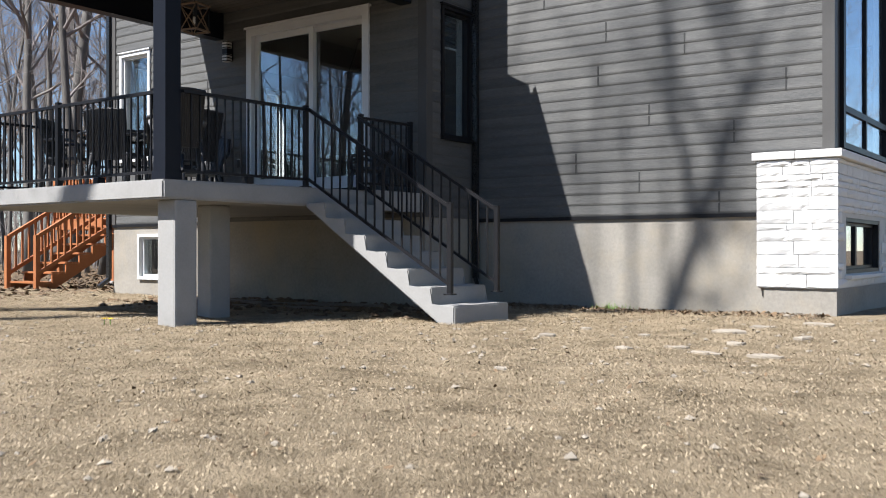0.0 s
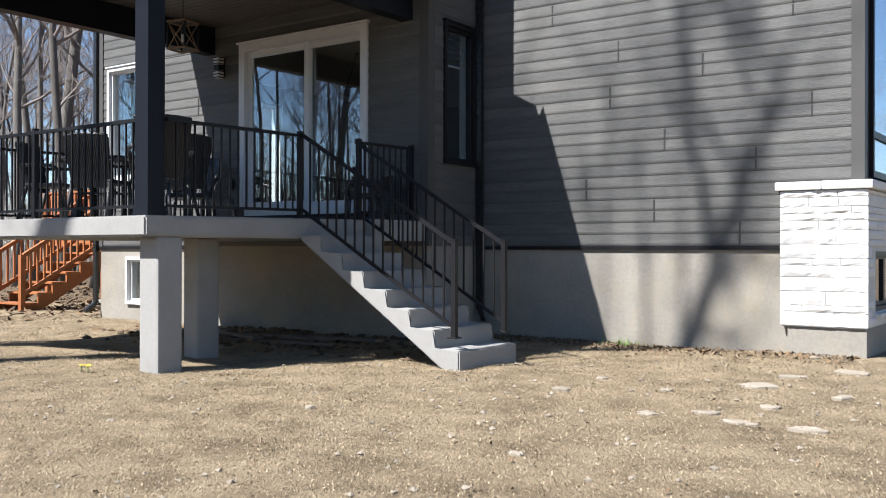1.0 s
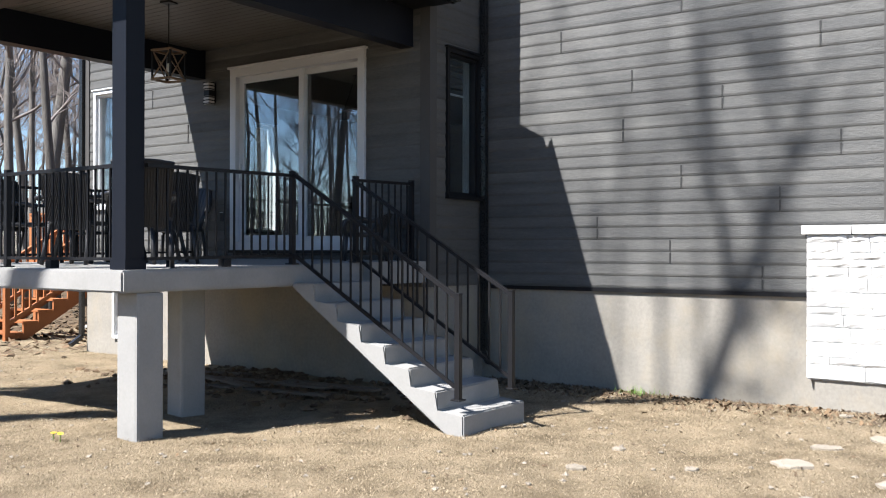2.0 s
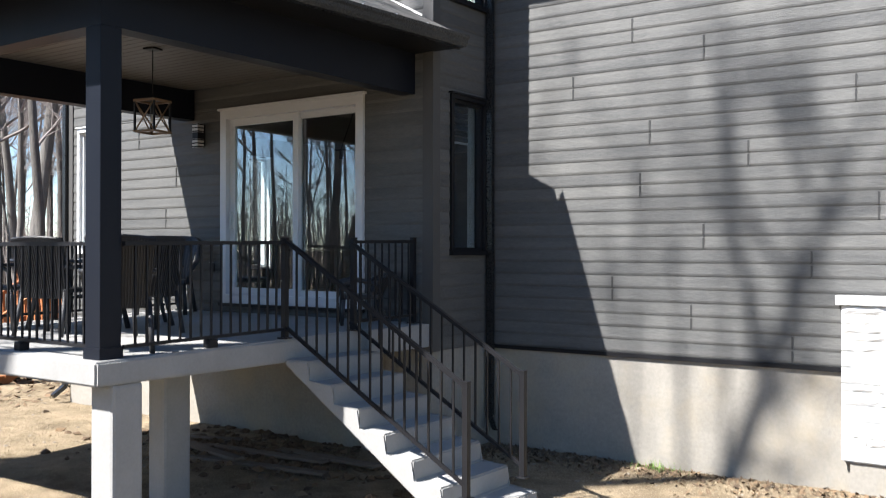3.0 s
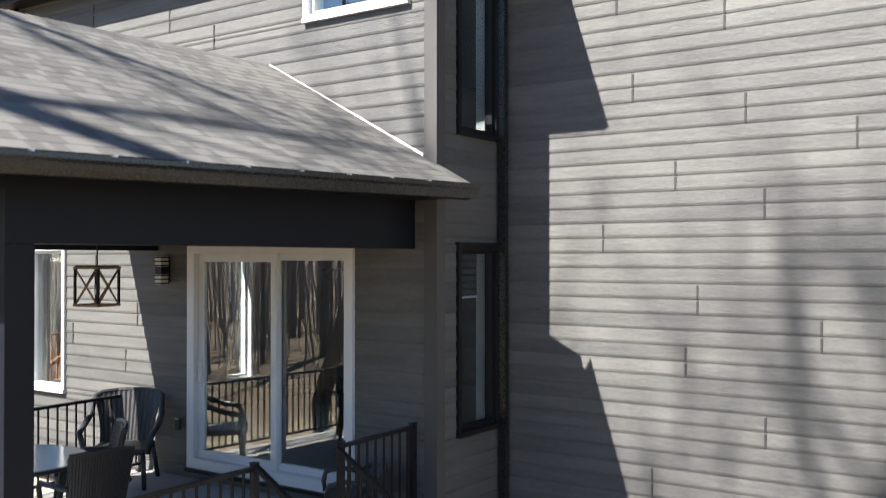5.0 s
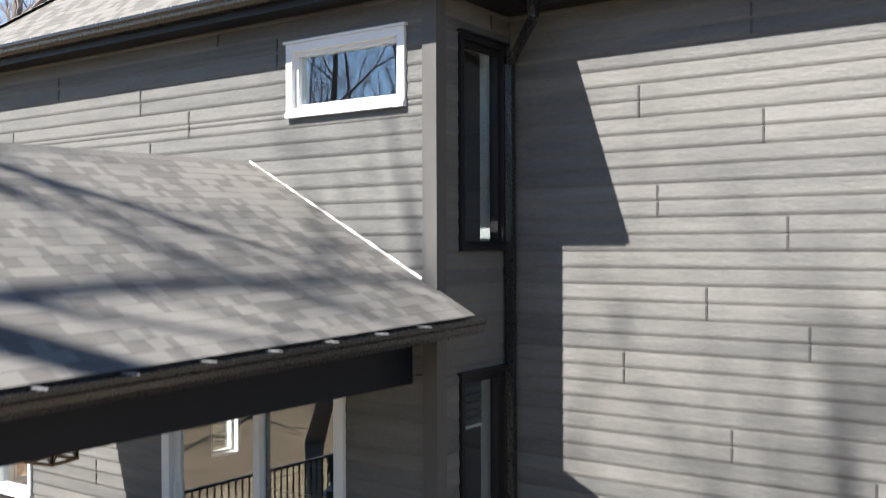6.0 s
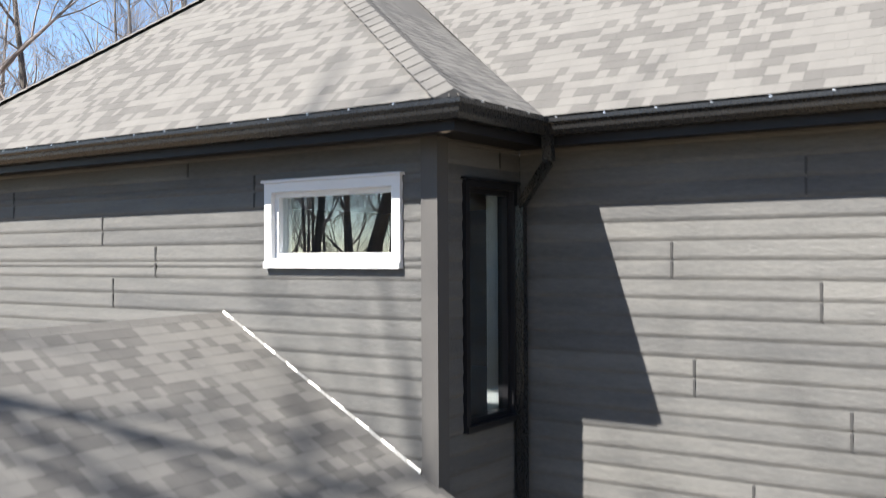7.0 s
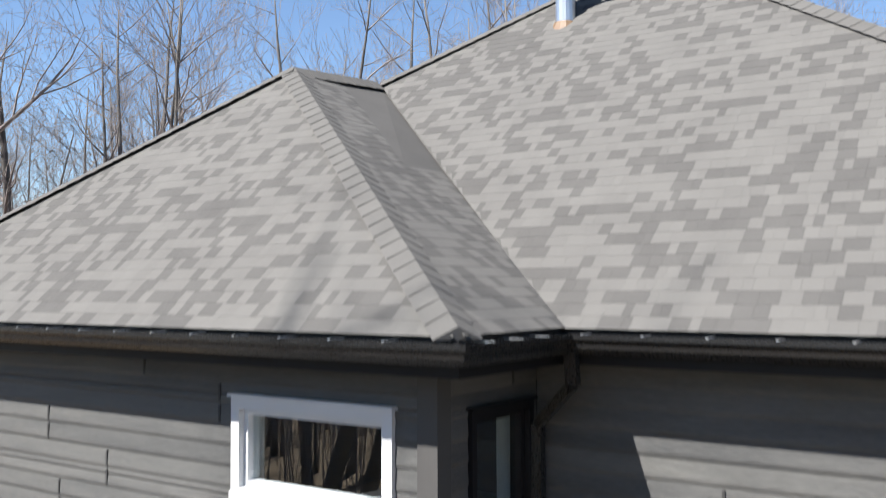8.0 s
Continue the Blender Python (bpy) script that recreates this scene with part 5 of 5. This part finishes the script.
clods("gravel", [(x, y, ground_z(x, y)) for x, y in sp], M_ROCK, "small pale stones scattered over the lawn", brng, (0.008, 0.026))
sp = [(brng.gauss(-1.9, 1.2), brng.gauss(-0.9, 0.5)) for _ in range(500)]
clods("soil_clods", [(x, min(y, -0.05), ground_z(x, y)) for x, y in sp], M_LEAF, "dark clods and debris under the deck", brng, (0.02, 0.07))


def flat_stone(x, y, a, b, turn, h, label):
    """A flat field stone bedded in the lawn."""
    bm = bmesh.new()
    n = 11
    ringa = [brng.uniform(0.8, 1.12) for _ in range(n)]
    lo = [bm.verts.new((a * r * math.cos(6.283 * i / n), b * r * math.sin(6.283 * i / n), -0.05)) for i, r in enumerate(ringa)]
    up = [bm.verts.new((0.97 * a * r * math.cos(6.283 * i / n), 0.97 * b * r * math.sin(6.283 * i / n), h * 0.7 + brng.uniform(-0.006, 0.006))) for i, r in enumerate(ringa)]
    tp = [bm.verts.new((0.8 * a * r * math.cos(6.283 * i / n), 0.8 * b * r * math.sin(6.283 * i / n), h + brng.uniform(-0.006, 0.006))) for i, r in enumerate(ringa)]
    for p, q in ((lo, up), (up, tp)):
        for i in range(n):
            j = (i + 1) % n
            bm.faces.new((p[i], p[j], q[j], q[i]))
    bm.faces.new(tp), bm.faces.new(lo[::-1])
    ob = part("field_stone", bm, M_ROCK)
    ob.matrix_world = pose(x, y, ground_z(x, y) + 0.004, 0, 0, turn)
    tagged(ob, label, "stone", "field stones in the lawn")


STONES = ((5.41, -3.30, 0.22, 0.09, 10), (4.97, -3.24, 0.22, 0.08, -12), (4.98, -2.62, 0.13, 0.10, 0), (4.60, -1.65, 0.26, 0.2, 20), (5.00, -0.24, 0.28, 0.2, -30),
          (4.44, 0.80, 0.13, 0.09, 5), (3.27, -2.57, 0.13, 0.10, 15), (3.25, -1.77, 0.09, 0.07, 0), (4.64, -0.82, 0.22, 0.13, 25), (4.34, -3.28, 0.14, 0.08, -20),
          (4.32, -5.01, 0.07, 0.05, 0), (4.67, -3.04, 0.16, 0.08, 8), (4.00, -2.13, 0.10, 0.07, 40), (5.3, -1.9, 0.16, 0.1, 60), (2.4, -4.6, 0.06, 0.05, 0))
for x, y, a, b, t in STONES:
    flat_stone(x, y, a * 0.62, b * 0.7, t, 0.010 + 0.05 * min(a, b), "pale flat field stone bedded in the dry lawn" if a > 0.12 else "small pale rounded stone in the dry lawn")
GREEN_X, GREEN_Y, FLOWER_X, FLOWER_Y = 2.16, 1.03, -0.62, -4.35

# ---- plants ----
for px, py, mt, nm, lab, n in ((GREEN_X, GREEN_Y, M_GREEN, "grass_tuft", "small tuft of fresh green grass by the foundation", 90),):
    v, f = [], []
    for _ in range(n):
        a, L = brng.uniform(0, 6.28), brng.uniform(0.04, 0.12)
        x, y = brng.gauss(0, 0.13), brng.gauss(0, 0.05)
        d = Vector((math.cos(a), math.sin(a), 0))
        e = Vector((-d.y, d.x, 0)) * 0.005
        k = len(v)
        v += [Vector((x, y, 0)) - e, Vector((x, y, 0)) + e, Vector((x, y, L)) + d * L * 0.5]
        f.append((k, k + 1, k + 2))
    ob = raw(nm, v, f, mt)
    ob.matrix_world = pose(px, py, ground_z(px, py))
    tagged(ob, lab, "grass", "", "stuff")
M_YELLOW = mat("yellow_petals", (0.75, 0.55, 0.03), (0.65, 0.42, 0.02), 0.7, bump=0)
fw = thing("dandelion", (FLOWER_X, FLOWER_Y, ground_z(FLOWER_X, FLOWER_Y)), "small yellow dandelion in the dry lawn", "flower")
for k in range(3):
    ox, oy = 0.05 * (k - 1), 0.03 * (k % 2)
    v, f = [], []
    for i in range(18):
        a = i * 0.349
        c = Vector((ox, oy, 0.06))
        d = Vector((math.cos(a), math.sin(a), 0.35)) * 0.03
        e = Vector((-math.sin(a), math.cos(a), 0)) * 0.006
        j = len(v)
        v += [c, c + d * 0.7 + e, c + d, c + d * 0.7 - e]
        f.append((j, j + 1, j + 2, j + 3))
    raw("bloom", v, f, M_YELLOW, fw)
    pipe("stem", [(ox, oy, -0.01), (ox, oy, 0.06)], 0.004, M_GREEN, fw)

# ---- siding planks and shingles ----
qr = random.Random(3)
MAIN_JOINTS = ((3.52, 0), (2.50, 1), (1.61, 2), (3.70, 3), (2.63, 4), (4.30, 5), (1.93, 6), (3.09, 7), (2.04, 8), (4.1, 9), (1.13, 10), (2.63, 11), (1.84, 12), (3.37, 13), (2.47, 14), (1.43, 15),
               (3.9, 16), (2.29, 17), (1.27, 18), (3.2, 19), (2.2, 20))
WING_JOINTS = ((-5.3, 1), (-4.7, 3), (-4.455, 5), (-5.5, 6), (-4.24, 7), (-5.04, 9), (-5.6, 12), (-3.0, 12), (-5.0, 15), (-2.4, 15), (-3.53, 17), (-2.94, 18), (-6.0, 18), (-3.68, 19), (-1.735, 20), (-5.1, 20), (-2.52, 21))
siding(walls["front"], P_FRONT, XL + 0.09, -0.10, Z_SID, 7.19, [grow(DOOR, 0.013), grow(WIN_LEFT, 0.013), grow(WIN_HIGH, 0.013)], WING_JOINTS, qr)
siding(walls["side"], P_SIDE, 0.10, D, Z_SID, 7.19, [grow(SIDE_LOW, 0.013), grow(SIDE_HIGH, 0.013)], [], qr)
siding(walls["main"], P_MAIN, 0.025, XR - 0.10, Z_SID, 7.19, [], MAIN_JOINTS, qr)
roof_plane(porch_roof, porch_planes[1], 300, rng)
roof_plane(porch_roof, porch_planes[0], 0, rng)
roof_plane(porch_roof, porch_planes[2], 0, rng)
roof_plane(wing_roof, wing_planes[0], 300, rng)
roof_plane(wing_roof, wing_planes[1], 0, rng)
roof_plane(main_roof, main_planes[0], 300, rng)
hip_caps(wing_roof, E1, A)
hip_caps(wing_roof, E0, A)
hip_caps(wing_roof, A, B, 0.05, 0.16, 0.095)
hip_caps(main_roof, B, Mx)
hip_caps(main_roof, E2, Mx)
hip_caps(porch_roof, (PX1, PY, PC), R0)
hip_caps(porch_roof, (PX0, PY, PC), R0)
hip_caps(porch_roof, R0, R1, 0.05, 0.16, 0.08)
